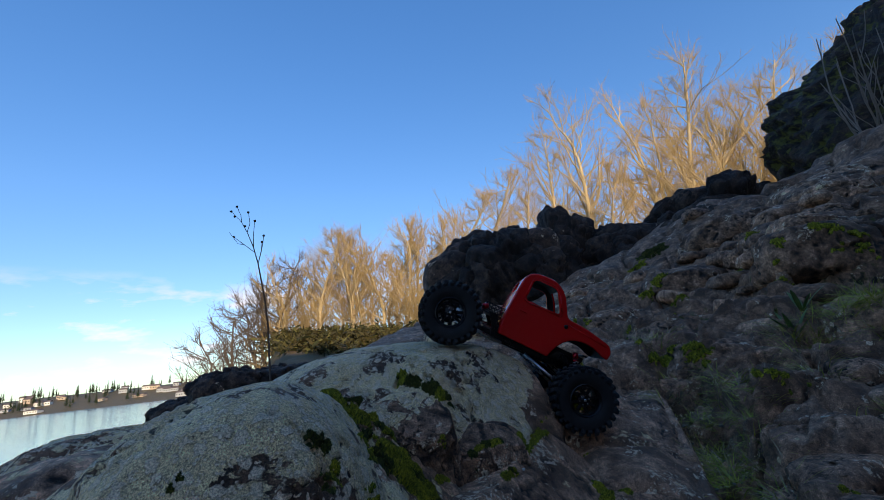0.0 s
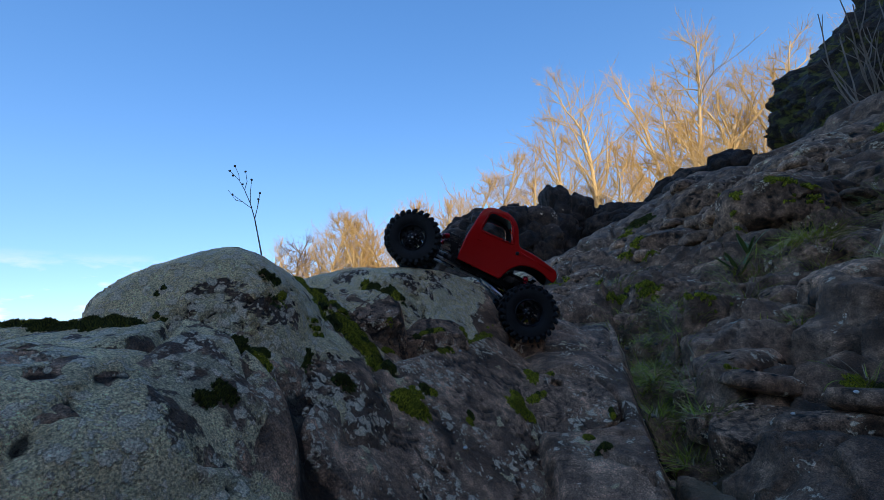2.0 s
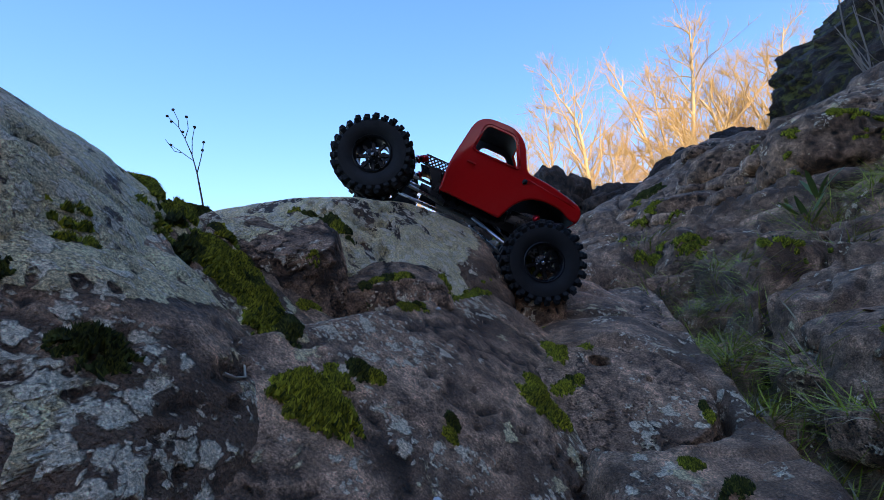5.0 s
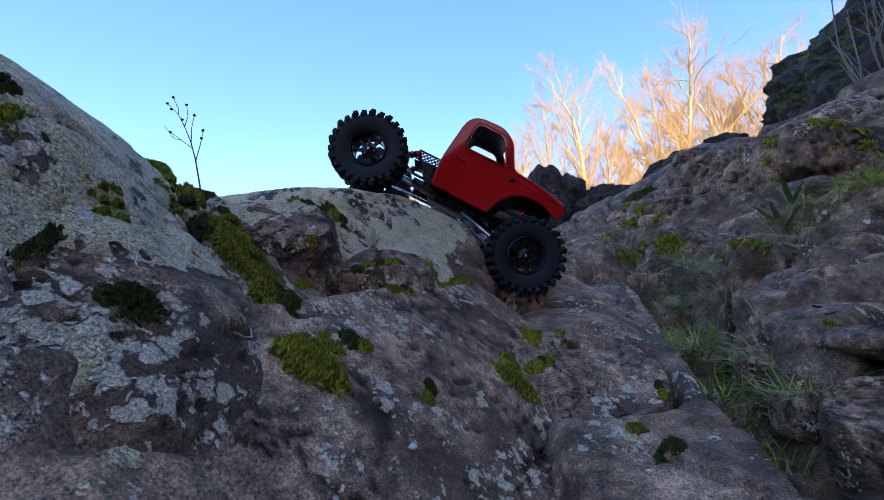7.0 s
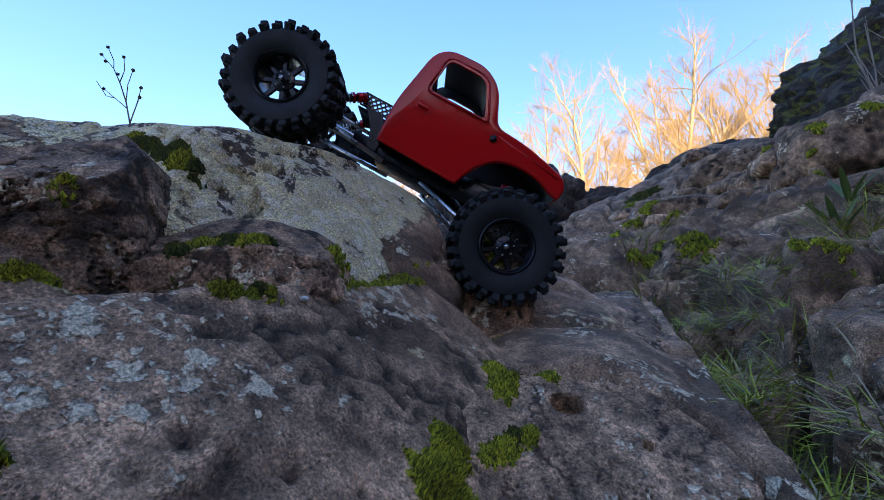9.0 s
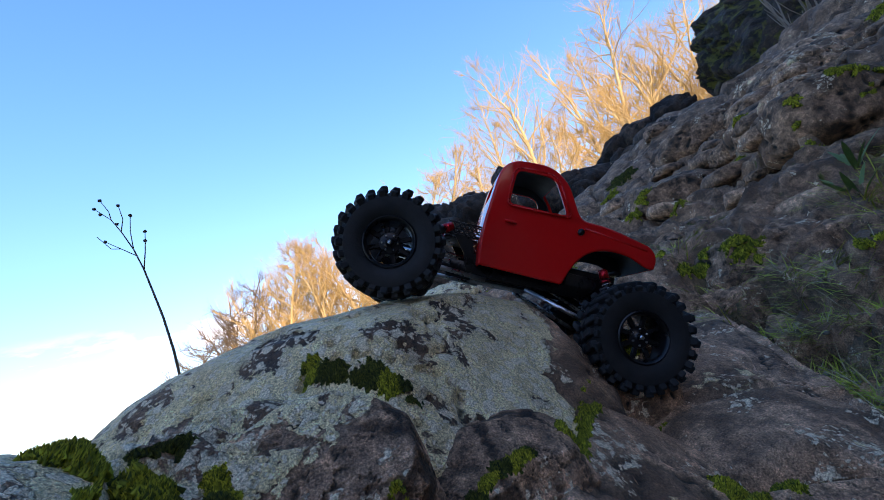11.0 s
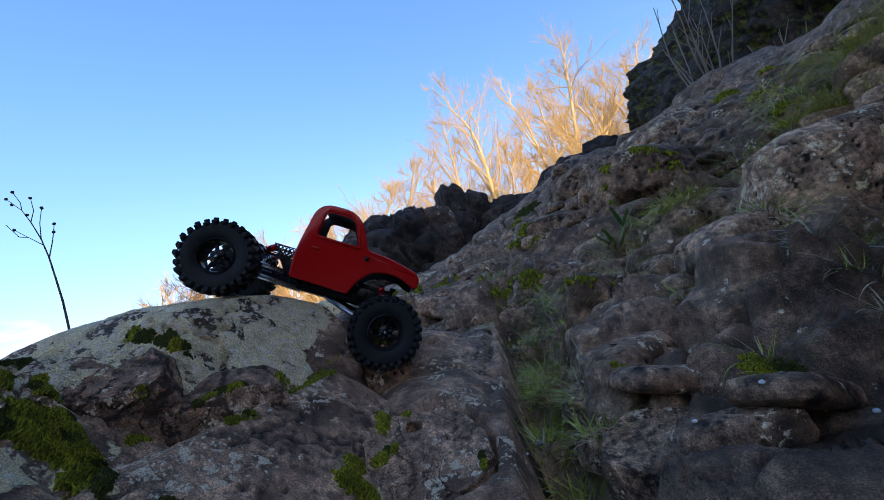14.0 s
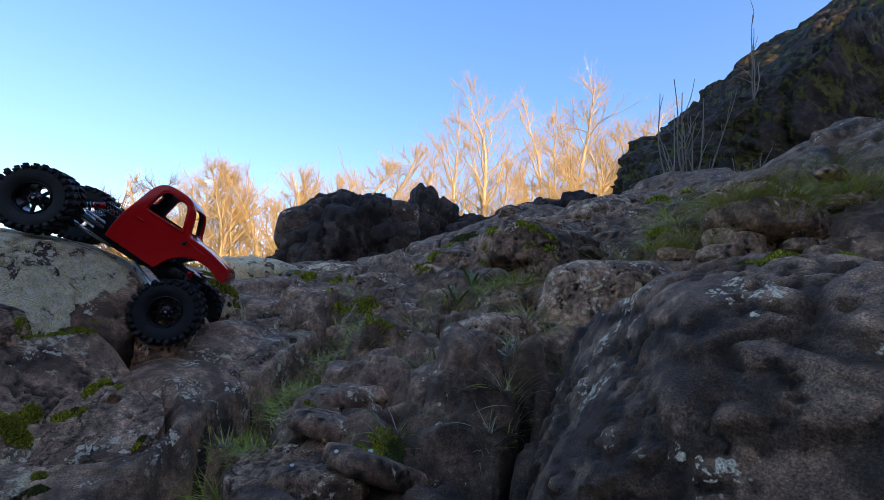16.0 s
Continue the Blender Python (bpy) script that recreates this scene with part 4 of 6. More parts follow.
for ax, az in AXLES:
    for side in (-1, 1):
        wheel = part("wheel", rim_bm(), BLACK, truck, "black spoked beadlock wheel", angle=40)
        seat = Matrix.Translation((ax, side * HALF, az)) @ (Matrix() if side < 0 else Matrix.Rotation(math.pi, 4, "Z")) @ Matrix.Rotation(random.uniform(0, 6), 4, "Y")
        tyre = part("tyre", tyre_bm(), RUBBER, truck, "chunky black rubber tyre with big lugs", angle=35)
        seat = seat @ Matrix.Scale(1.05, 4)
        wheel.matrix_local, tyre.matrix_local = seat, seat
        for kind, m in lug_places():
            lug = new("lug", LUGS[kind])
            lug.parent = tyre
            lug.matrix_local = m
        part("wheel_nut", nuts_bm(), STEEL, wheel, "small steel wheel nuts")
    part("axle", joined(bm_rod((ax, -HALF + 0.02, az), (ax, HALF - 0.02, az), 0.0075, 14), bm_rod((ax, -0.012, az), (ax, 0.022, az), 0.019, 18),
                        bm_box(0.02, 0.022, 0.02, (ax, -HALF + 0.03, az), 0.003), bm_box(0.02, 0.022, 0.02, (ax, HALF - 0.03, az), 0.003)), BLACK, truck, "black axle housing", angle=40)


def polygon_prism(points, y0, y1):
    """A side outline (x, z) drawn through from y0 to y1."""
    bm = bmesh.new()
    a = [bm.verts.new((x, y0, z)) for x, z in points]
    b = [bm.verts.new((x, y1, z)) for x, z in points]
    n = len(points)
    bm.faces.new(a)
    bm.faces.new(b[::-1])
    for k in range(n):
        bm.faces.new((a[k], b[k], b[(k + 1) % n], a[(k + 1) % n]))
    bmesh.ops.recalc_face_normals(bm, faces=bm.faces)
    return bm


def rounded(points, radius, steps=5):
    """An outline with its corners rounded; radius may be one number or one for each corner."""
    out, n = [], len(points)
    for k in range(n):
        p, a, b = Vector(points[k]), Vector(points[k - 1]), Vector(points[(k + 1) % n])
        r = radius[k] if isinstance(radius, (list, tuple)) else radius
        u, v = (a - p), (b - p)
        r = min(r, u.length * 0.48, v.length * 0.48)
        p0, p1 = p + u.normalized() * r, p + v.normalized() * r
        for j in range(steps + 1):
            t = j / steps
            q = p0 * (1 - t) ** 2 + p * 2 * t * (1 - t) + p1 * t * t
            out.append((q.x, q.y))
    return out


def narrowed(bm):
    """The cab leans in towards its roof and the bonnet tapers to the nose."""
    for v in bm.verts:
        f = 1.0 - 0.13 * max(0.0, (v.co.z - 0.10) / 0.07)
        g = 1.0 - 0.14 * min(1.0, max(0.0, (v.co.x - 0.075) / 0.10))
        v.co.y *= f * g
    return bm


OUTLINE = [(-0.042, 0.026), (-0.046, 0.070), (-0.034, 0.171), (0.030, 0.174), (0.056, 0.157), (0.078, 0.110), (0.120, 0.109), (0.178, 0.097), (0.187, 0.084), (0.184, 0.068), (0.170, 0.070), (0.150, 0.079), (0.120, 0.080), (0.094, 0.071), (0.076, 0.050), (0.066, 0.024)]
RADII = [0.004, 0.03, 0.030, 0.03, 0.02, 0.010, 0.05, 0.012, 0.008, 0.004, 0.008, 0.012, 0.018, 0.016, 0.012, 0.004]
W = 0.054
GROW = Matrix.Translation((0.0, 0.0, 0.012)) @ Matrix.Diagonal((1.10, 1.10, 1.13, 1)) @ Matrix.Translation((0.0, 0.0, -0.010))   # the shell sits high on its posts


def shell(name, bm, cutters, material, label):
    """The body with its openings cut through and the edges rounded."""
    me = bpy.data.meshes.new(name)
    bm.to_mesh(me)
    bm.free()
    me.materials.append(material)
    body = new(name, me)
    bev = body.modifiers.new("round", "BEVEL")
    bev.width, bev.segments, bev.limit_method, bev.angle_limit = 0.011, 5, "ANGLE", radians(50)
    made = []
    for c in cutters:
        cme = bpy.data.meshes.new("cutter")
        c.to_mesh(cme)
        c.free()
        cme.materials.append(CABIN)
        co = new("cutter", cme)
        made.append(co)
        mod = body.modifiers.new("cut", "BOOLEAN")
        mod.operation, mod.object, mod.solver = "DIFFERENCE", co, "EXACT"
        mod.material_mode = "TRANSFER" if len(made) == 1 else "INDEX"
    deps = bpy.context.evaluated_depsgraph_get()
    final = bpy.data.meshes.new_from_object(body.evaluated_get(deps))
    body.modifiers.clear()
    body.data = final
    for co in made:
        bpy.data.objects.remove(co)
    final.polygons.foreach_set("use_smooth", [True] * len(final.polygons))
    final.set_sharp_from_angle(angle=radians(32))
    final.transform(GROW)
    body.parent = truck
    return tagged(body, label)


side_window = rounded([(-0.017, 0.111), (-0.014, 0.158), (0.037, 0.158), (0.060, 0.111)], [0.007, 0.011, 0.012, 0.008], 6)
inner = rounded([(-0.038, 0.0), (-0.0425, 0.070), (-0.030, 0.1675), (0.029, 0.170), (0.053, 0.154), (0.0745, 0.106), (0.120, 0.105), (0.174, 0.094), (0.181, 0.082), (0.178, 0.0)], 0.012, 4)
inner_bm = narrowed(polygon_prism(inner, -W + 0.0035, W - 0.0035))
rear_cut = bm_box(0.05, 0.044, 0.022, (-0.045, 0, 0.133), 0.006, segments=4)
screen = bm_box(0.06, 0.078, 0.034, (0, 0, 0), 0.006, segments=4)
bmesh.ops.transform(screen, matrix=Matrix.Translation((0.068, 0, 0.136)) @ Matrix.Rotation(radians(25), 4, "Y"), verts=screen.verts)
shell("body_shell", narrowed(polygon_prism(rounded(OUTLINE, RADII, 6), -W, W)), [inner_bm, polygon_prism(side_window, -0.12, 0.12), rear_cut, screen], RED, "glossy red moulded pickup cab and bonnet")


for side in (-1, 1):
    part("door_handle", bm_box(0.015, 0.004, 0.0032, (-0.012, side * (W + 0.0015), 0.0865), 0.0012), RED, truck, "red moulded door handle").data.transform(GROW)
    # raised lines of the bonnet side and the window surround
    frame_line = rounded([(-0.020, 0.108), (-0.018, 0.162), (0.040, 0.162), (0.066, 0.108)], [0.008, 0.013, 0.014, 0.008], 4)
    fl = [(x, z) for x, z in frame_line]
    bmw = bmesh.new()
    for (x0, z0), (x1, z1) in zip(fl, fl[1:] + fl[:1]):
        y0, y1 = (side * (W * (1 - 0.13 * max(0, (z - 0.10) / 0.07)) - 0.0002) for z in (z0, z1))
        me = bpy.data.meshes.new("x")
        bb = bm_rod((x0, y0, z0), (x1, y1, z1), 0.0013, 6)
        bb.to_mesh(me)
        bb.free()
        bmw.from_mesh(me)
        bpy.data.meshes.remove(me)
    part("window_surround", bmw, RED, truck).data.transform(GROW)
    part("bonnet_crease", bm_rod((0.085, side * 0.956 * W, 0.100), (0.172, side * 0.872 * W, 0.0905), 0.0012, 6), RED, truck).data.transform(GROW)
    part("body_post", bm_rod((0.080, side * (W - 0.0025), 0.094), (0.080, side * (W + 0.0005), 0.094), 0.0042, 14), BLACK, truck, "black round body-post hole").data.transform(GROW)
    part("chassis_rail", joined(bm_box(0.235, 0.003, 0.018, (0.035, side * 0.030, 0.026), 0.001), bm_box(0.07, 0.003, 0.03, (0.12, side * 0.030, 0.036), 0.001)), BLACK, truck, "black chassis side plate")
    # perforated rear shock tower: a strip with two rows of rings
    rings = []
    for k in range(6):
        for j in range(2):
            cx, cz = -0.052 - 0.0078 * k, 0.082 - 0.0085 * j + 0.0004 * k
            bmr = bm_lathe([(0.0023, -0.0015), (0.0042, -0.0015), (0.0042, 0.0015), (0.0023, 0.0015), (0.0023, -0.0015)], 12)
            bmesh.ops.translate(bmr, vec=(cx, side * 0.034, cz), verts=bmr.verts)
            rings.append(bmr)
    part("shock_tower", joined(bm_box(0.050, 0.003, 0.0022, (-0.0715, side * 0.034, 0.0878), 0.0005), bm_box(0.050, 0.003, 0.0022, (-0.0715, side * 0.034, 0.0695), 0.0005),
                               polygon_prism([(-0.085, 0.070), (-0.060, 0.070), (-0.045, 0.040), (-0.045, 0.020), (-0.058, 0.020), (-0.066, 0.045)], side * 0.034 - 0.0015, side * 0.034 + 0.0015), *rings), BLACK, truck, "black perforated shock tower plate", angle=40)
    for (ax, az), sgn in zip(AXLES, (-1, 1)):
        top = Vector((ax + (0.072 if sgn < 0 else -0.030), side * 0.041, 0.078 if sgn < 0 else 0.062))
        low = Vector((ax + (0.016 if sgn < 0 else -0.008), side * 0.056, az + 0.012))
        way = (low - top).normalized()
        part("shock_body", bm_rod(top + way * 0.010, top + way * 0.036, 0.0052, 16), BLACK, truck, "black shock absorber body")
        part("shock_cap", joined(bm_rod(top - way * 0.002, top + way * 0.011, 0.0066, 16), bm_rod(top + way * 0.014, top + way * 0.017, 0.0072, 16)), RED_METAL, truck, "red anodised shock cap")
        part("shock_shaft", bm_rod(top + way * 0.03, low, 0.0016, 8), STEEL, truck, "thin steel shock shaft")
        length = (low - top).length - 0.022
        bms = bmesh.new()
        turn = way.to_track_quat("Z", "Y").to_matrix()
        prev = None
        for k in range(9 * 12 + 1):
            a = 2 * math.pi * k / 12
            q = top + way * 0.017 + turn @ Vector((0.0068 * math.cos(a), 0.0068 * math.sin(a), length * k / 108))
            ring = [bms.verts.new(q + turn @ Vector((0.0010 * math.cos(b) * math.cos(a), 0.0010 * math.cos(b) * math.sin(a), 0.0010 * math.sin(b)))) for b in (0, 1.57, 3.14, 4.71)]
            if prev:
                for j in range(4):
                    bms.faces.new((prev[j], prev[(j + 1) % 4], ring[(j + 1) % 4], ring[j]))
            prev = ring
        bmesh.ops.recalc_face_normals(bms, faces=bms.faces)
        part("spring", bms, STEEL, truck, "bright steel coil spring")
        # trailing links from the axle to the middle of the chassis
        part("lower_link", joined(bm_rod((ax - sgn * 0.004, side * 0.058, az - 0.004), (ax - sgn * 0.135, side * 0.034, 0.014), 0.0034, 10)), STEEL, truck, "grey steel suspension link")
        part("upper_link", joined(bm_rod((ax - sgn * 0.004, side * 0.026, az + 0.020), (ax - sgn * 0.110, side * 0.028, 0.040), 0.0028, 10)), STEEL, truck, "grey steel suspension link")
part("skid_plate", bm_box(0.085, 0.056, 0.004, (-0.002, 0, 0.015), 0.0015), BLACK, truck, "black skid plate")
part("gearbox", joined(bm_box(0.05, 0.046, 0.034, (0.012, 0, 0.036), 0.004), bm_rod((0.045, 0.0, 0.045), (0.085, 0.0, 0.045), 0.016, 18)), BLACK, truck, "black gearbox and motor", angle=40)
part("servo", bm_box(0.034, 0.02, 0.03, (0.142, 0.0, 0.030), 0.002), BLUE_PLASTIC, truck, "blue steering servo")
part("battery_tray", joined(bm_box(0.07, 0.05, 0.012, (0.125, 0, 0.055), 0.002), bm_box(0.012, 0.07, 0.004, (0.158, 0, 0.066), 0.001)), BLACK, truck, "black front tray")
part("rear_crossbar", joined(bm_box(0.048, 0.066, 0.0025, (-0.074, 0, 0.066), 0.001), bm_box(0.006, 0.066, 0.008, (-0.094, 0, 0.082), 0.001)), BLACK, truck, "black rear cross plate")
part("drive_shaft", joined(bm_rod((-0.164, 0.004, 0.03), (0.0, 0.004, 0.028), 0.004, 10), bm_rod((0.0, 0.004, 0.028), (0.164, 0.004, -0.01), 0.004, 10)), BLACK, truck, "black drive shafts")


# ---- plants ----
def tube(verts, faces, pts, radii, sides):
    """Adds a tapering tube along pts."""
    base = len(verts)
    n = len(pts)
    for k in range(n):
        a, b = pts[max(k - 1, 0)], pts[min(k + 1, n - 1)]
        d = (b - a)
        d = d.normalized() if d.length > 1e-9 else Vector((0, 0, 1))
        u = d.cross(Vector((0.31, 0.95, 0.07)))
        u.normalize()
        v = d.cross(u)
        for j in range(sides):
            t = 2 * math.pi * j / sides
            verts.append(tuple(pts[k] + (u * math.cos(t) + v * math.sin(t)) * radii[k]))
    for k in range(n - 1):
        for j in range(sides):
            faces.append((base + k * sides + j, base + k * sides + (j + 1) % sides, base + (k + 1) * sides + (j + 1) % sides, base + (k + 1) * sides + j))


def limb(start, way, length, r0, r1, rnd, steps, wander, lift):
    pts, radii, p, d = [start], [r0], start.copy(), way.normalized()
    for k in range(steps):
        d = (d + Vector((rnd.gauss(0, wander), rnd.gauss(0, wander), rnd.gauss(0, wander) + lift))).normalized()
        p = p + d * (length / steps)
        pts.append(p.copy())
        radii.append(r0 + (r1 - r0) * (k + 1) / steps)
    return pts, radii


def along(pts, t):
    f = t * (len(pts) - 1)
    k = min(int(f), len(pts) - 2)
    return pts[k].lerp(pts[k + 1], f - k), (pts[k + 1] - pts[k]).normalized()


def bare_tree(seed, height, spread, stems=1, limbs=26, clear=0.22, thick=0.010, bark=None, arms=6, rise=(0.9, 2.2), kink=0.07):
    """A leafless tree: trunks and limbs in one mesh, the boughs and twigs of the crown in another."""
    rnd = random.Random(seed)
    tv, tfc, cv, cf = [], [], [], []
    for f in range(stems):
        many = stems > 1
        lean = Vector((rnd.gauss(0, 0.05 + 0.12 * many), rnd.gauss(0, 0.05 + 0.12 * many), 1))
        h = height * (1.0 if f == 0 else rnd.uniform(0.68, 0.95))
        start = Vector((rnd.gauss(0, 0.22) * many, rnd.gauss(0, 0.22) * many, -0.4))
        trunk, tr = limb(start, lean, h, h * thick * (0.8 if many else 1.0), 0.022, rnd, 14, kink, 0.04)
        tube(tv, tfc, trunk, [q * 1.2 for q in tr], 7)
        for k in range(limbs):
            t = clear + (0.98 - clear) * (k + rnd.random()) / limbs
            p, d = along(trunk, t)
            a = rnd.uniform(0, 2 * math.pi)
            way = Vector((math.cos(a), math.sin(a), rnd.uniform(*rise)))
            ln = h * spread * (0.22 + 1.0 * (1 - t) ** 0.75) * rnd.uniform(0.5, 1.15)
            bough, br = limb(p, way, ln, max(0.034, h * thick * 0.62 * (1.1 - t)), 0.016, rnd, 9, 0.13, 0.05)
            tube(tv, tfc, bough, br, 5)
            for j in range(arms):
                q, e = along(bough, rnd.uniform(0.2, 1.0))
                side = (e + Vector((rnd.gauss(0, 0.42), rnd.gauss(0, 0.42), rnd.gauss(0.15, 0.3)))).normalized()
                l2 = ln * rnd.uniform(0.28, 0.62)
                arm, ar = limb(q, side, l2, 0.017, 0.009, rnd, 5, 0.14, 0.04)
                tube(cv, cf, arm, ar, 3)
                for i in range(4):
                    q2, e2 = along(arm, rnd.uniform(0.1, 1.0))
                    s2 = (e2 + Vector((rnd.gauss(0, 0.4), rnd.gauss(0, 0.4), rnd.gauss(0.1, 0.35)))).normalized()
                    tw, wr = limb(q2, s2, rnd.uniform(0.35, 1.1) * (0.45 + height / 24), 0.0085, 0.0045, rnd, 3, 0.16, 0.03)
                    tube(cv, cf, tw, wr, 3)
    tree = new("tree")
    for name, v, f in (("trunk", tv, tfc), ("crown", cv, cf)):
        ob = new(name, mesh_of(name, v, f, bark if name == "trunk" or bark is DARK_BARK else BARK_TWIG))
        ob.parent = tree
        if name == "crown":
            tagged(ob, "fine bare boughs and twigs")
    return tree


def land(x, y):
    h, _, _ = ground_height(np.array([float(x)]), np.array([float(y)]), np.array([1.0]))
    return float(h[0])


KINDS = [
    tagged(bare_tree(1, 15.0, 0.36, 1, 30, 0.22, 0.0125, BARK, 6, (0.5, 1.5)), "tall bare pale-barked tree lit gold by low sun", "tree", "woods on the hill"),
    tagged(bare_tree(2, 15.0, 0.30, 2, 20, 0.24, 0.0125, BARK, 5, (0.6, 1.7)), "tall forked bare tree lit gold by low sun", "tree", "woods on the hill"),
    tagged(bare_tree(3, 9.0, 0.44, 1, 32, 0.16, 0.014, BARK, 6, (0.2, 1.2), 0.10), "round-crowned bare tree lit gold by low sun", "tree", "woods on the hill"),
    tagged(bare_tree(4, 8.0, 0.40, 3, 15, 0.14, 0.014, BARK, 5, (0.3, 1.4), 0.10), "many-stemmed bare tree lit gold by low sun", "tree", "woods on the hill"),
    tagged(bare_tree(5, 8.0, 0.38, 1, 28, 0.16, 0.017, DARK_BARK, 6, (0.1, 1.0), 0.13), "dark gnarled bare tree at the headland's edge", "tree", "woods on the hill"),
    tagged(bare_tree(6, 15.0, 0.40, 1, 28, 0.18, 0.0125, BARK, 6, (0.45, 1.4), 0.09), "tall wide-crowned bare tree lit gold by low sun", "tree", "woods on the hill"),
]
# (kind, x, y, height of the crown's top)
TALL_TREES = [
    (5, 9.35, 31.0, 23.2), (0, 7.7, 31.4, 20.0), (1, 15.1, 31.0, 22.1), (0, 17.4, 31.0, 24.2), (1, 18.7, 32.0, 21.2), (5, 20.0, 31.0, 21.9), (1, 22.0, 31.5, 20.4), (0, 23.8, 31.0, 20.5), (5, 26.2, 32.0, 22.0), (1, 29.5, 31.0, 23.0),
    (0, 16.4, 33.0, 20.6), (1, 13.4, 33.0, 16.5), (0, 11.2, 33.5, 15.5), (0, 5.0, 31.0, 16.5), (5, 21.2, 33.0, 19.0), (0, 10.4, 32.5, 18.0),
]
ROUND_TREES = [
    (2, 6.4, 33.5, 13.4), (2, 1.9, 31.0, 14.9), (2, -0.4, 31.5, 14.7), (3, 0.8, 33.5, 13.4), (3, -2.3, 31.0, 12.2), (2, -3.8, 32.0, 12.0), (2, -5.5, 31.5, 11.6), (3, -7.2, 31.0, 11.4), (2, -8.9, 31.5, 11.8), (3, -10.2, 32.5, 11.4),
    (2, -11.5, 31.5, 11.9), (3, -13.0, 31.5, 11.2), (2, -6.6, 34.0, 11.2), (3, -4.6, 34.0, 11.0), (3, 3.4, 32.5, 12.6), (2, -9.9, 34.5, 11.0), (3, -12.2, 33.5, 11.3), (3, 2.6, 29.5, 11.6), (2, -1.6, 29.5, 10.8),
]
LOW_TREES = [
    (4, -14.7, 31.2, 11.0), (4, -15.7, 32.0, 10.0), (4, -16.7, 31.5, 9.2), (4, -17.6, 32.5, 8.2), (4, -18.2, 32.0, 7.4), (4, -18.9, 32.2, 6.3), (4, -14.0, 30.0, 8.4),
    (3, -13.6, 29.8, 10.6), (2, -10.9, 30.2, 11.6), (3, -8.2, 30.0, 11.5), (2, -6.3, 30.2, 11.2), (3, -4.0, 30.0, 11.6),
    (3, 7.0, 28.5, 11.4), (2, 10.4, 29.0, 13.2), (3, 12.2, 28.5, 12.8), (2, 14.2, 29.0, 14.2), (3, 16.2, 28.5, 13.8), (2, 18.4, 29.0, 15.0), (3, 20.6, 28.5, 15.0), (2, 22.6, 29.0, 15.4), (3, 25.0, 29.0, 15.0),
]
TOPS = [max(v.co.z for c in t.children for v in c.data.vertices) for t in KINDS]
rt = random.Random(8)
used = set()
for kind, x, y, top in TALL_TREES + ROUND_TREES + LOW_TREES:
    z = land(x, y) - 0.2
    s = (top - z) / TOPS[kind]
    m = Matrix.Translation((x, y, z)) @ Matrix.Rotation(rt.uniform(0, 6.28), 4, "Z") @ Matrix.Diagonal((s, s, s, 1))
    if kind not in used:
        used.add(kind)
        KINDS[kind].matrix_basis = m
    else:
        t = copy_thing(KINDS[kind], Matrix())
        t.matrix_basis = m

# brush below the trees
bv, bf = [], []
rb = random.Random(12)
for k in range(1500):
    x = rb.uniform(-18.0, 30.0)
    y = rb.uniform(26.0, 34.0)
    z = land(x, y) if k % 5 == 0 else z + rb.gauss(0, 0.02)
    if k % 5:
        x, y = x0 + rb.gauss(0, 0.5), y0 + rb.gauss(0, 0.4)
    else:
        x0, y0 = x, y
    h = rb.uniform(1.0, 3.2)
    pts, radii = limb(Vector((x, y, z - 0.2)), Vector((rb.gauss(0, 0.3), rb.gauss(0, 0.3), 1)), h, 0.02, 0.009, rb, 4, 0.16, 0.05)
    tube(bv, bf, pts, radii, 3)
    for j in range(7):
        p, d = along(pts, rb.uniform(0.25, 1))
        q, r2 = limb(p, d + Vector((rb.gauss(0, 0.6), rb.gauss(0, 0.6), 0.2)), h * rb.uniform(0.2, 0.4), 0.010, 0.006, rb, 2, 0.2, 0.03)
        tube(bv, bf, q, r2, 3)
# low undergrowth over the hillside
uv, uf = [], []
for k in range(900):
    x0, y0 = rb.uniform(-17.0, 1.0), rb.uniform(15.0, 31.0)
    if x0 < -0.475 * (y0 - 1.5) - 0.5:
        continue
    z0, big = land(x0, y0), rb.uniform(0.25, 0.7)
    for j in range(26):
        p = Vector((x0 + rb.gauss(0, big), y0 + rb.gauss(0, big), z0 + abs(rb.gauss(0, 0.35 * big)) - 0.05))
        d = Vector((rb.gauss(0, 1), rb.gauss(0, 1), rb.gauss(0.4, 0.6))).normalized() * rb.uniform(0.10, 0.28)
        e = d.cross(Vector((rb.gauss(0, 1), rb.gauss(0, 1), 1))).normalized() * rb.uniform(0.03, 0.08)
        b = len(uv)
        uv += [tuple(p - d), tuple(p + e), tuple(p + d), tuple(p - e)]
        uf.append((b, b + 1, b + 2, b + 3))
tagged(new("undergrowth", mesh_of("undergrowth", uv, uf, UNDERGROWTH)), "dark green and brown undergrowth on the hillside", "undergrowth", kind="stuff")
tagged(new("brush", mesh_of("brush", bv, bf, BRUSH)), "golden-brown bare brush below the trees", "brush", kind="stuff")

# ---- the far bank ----
rf = random.Random(21)


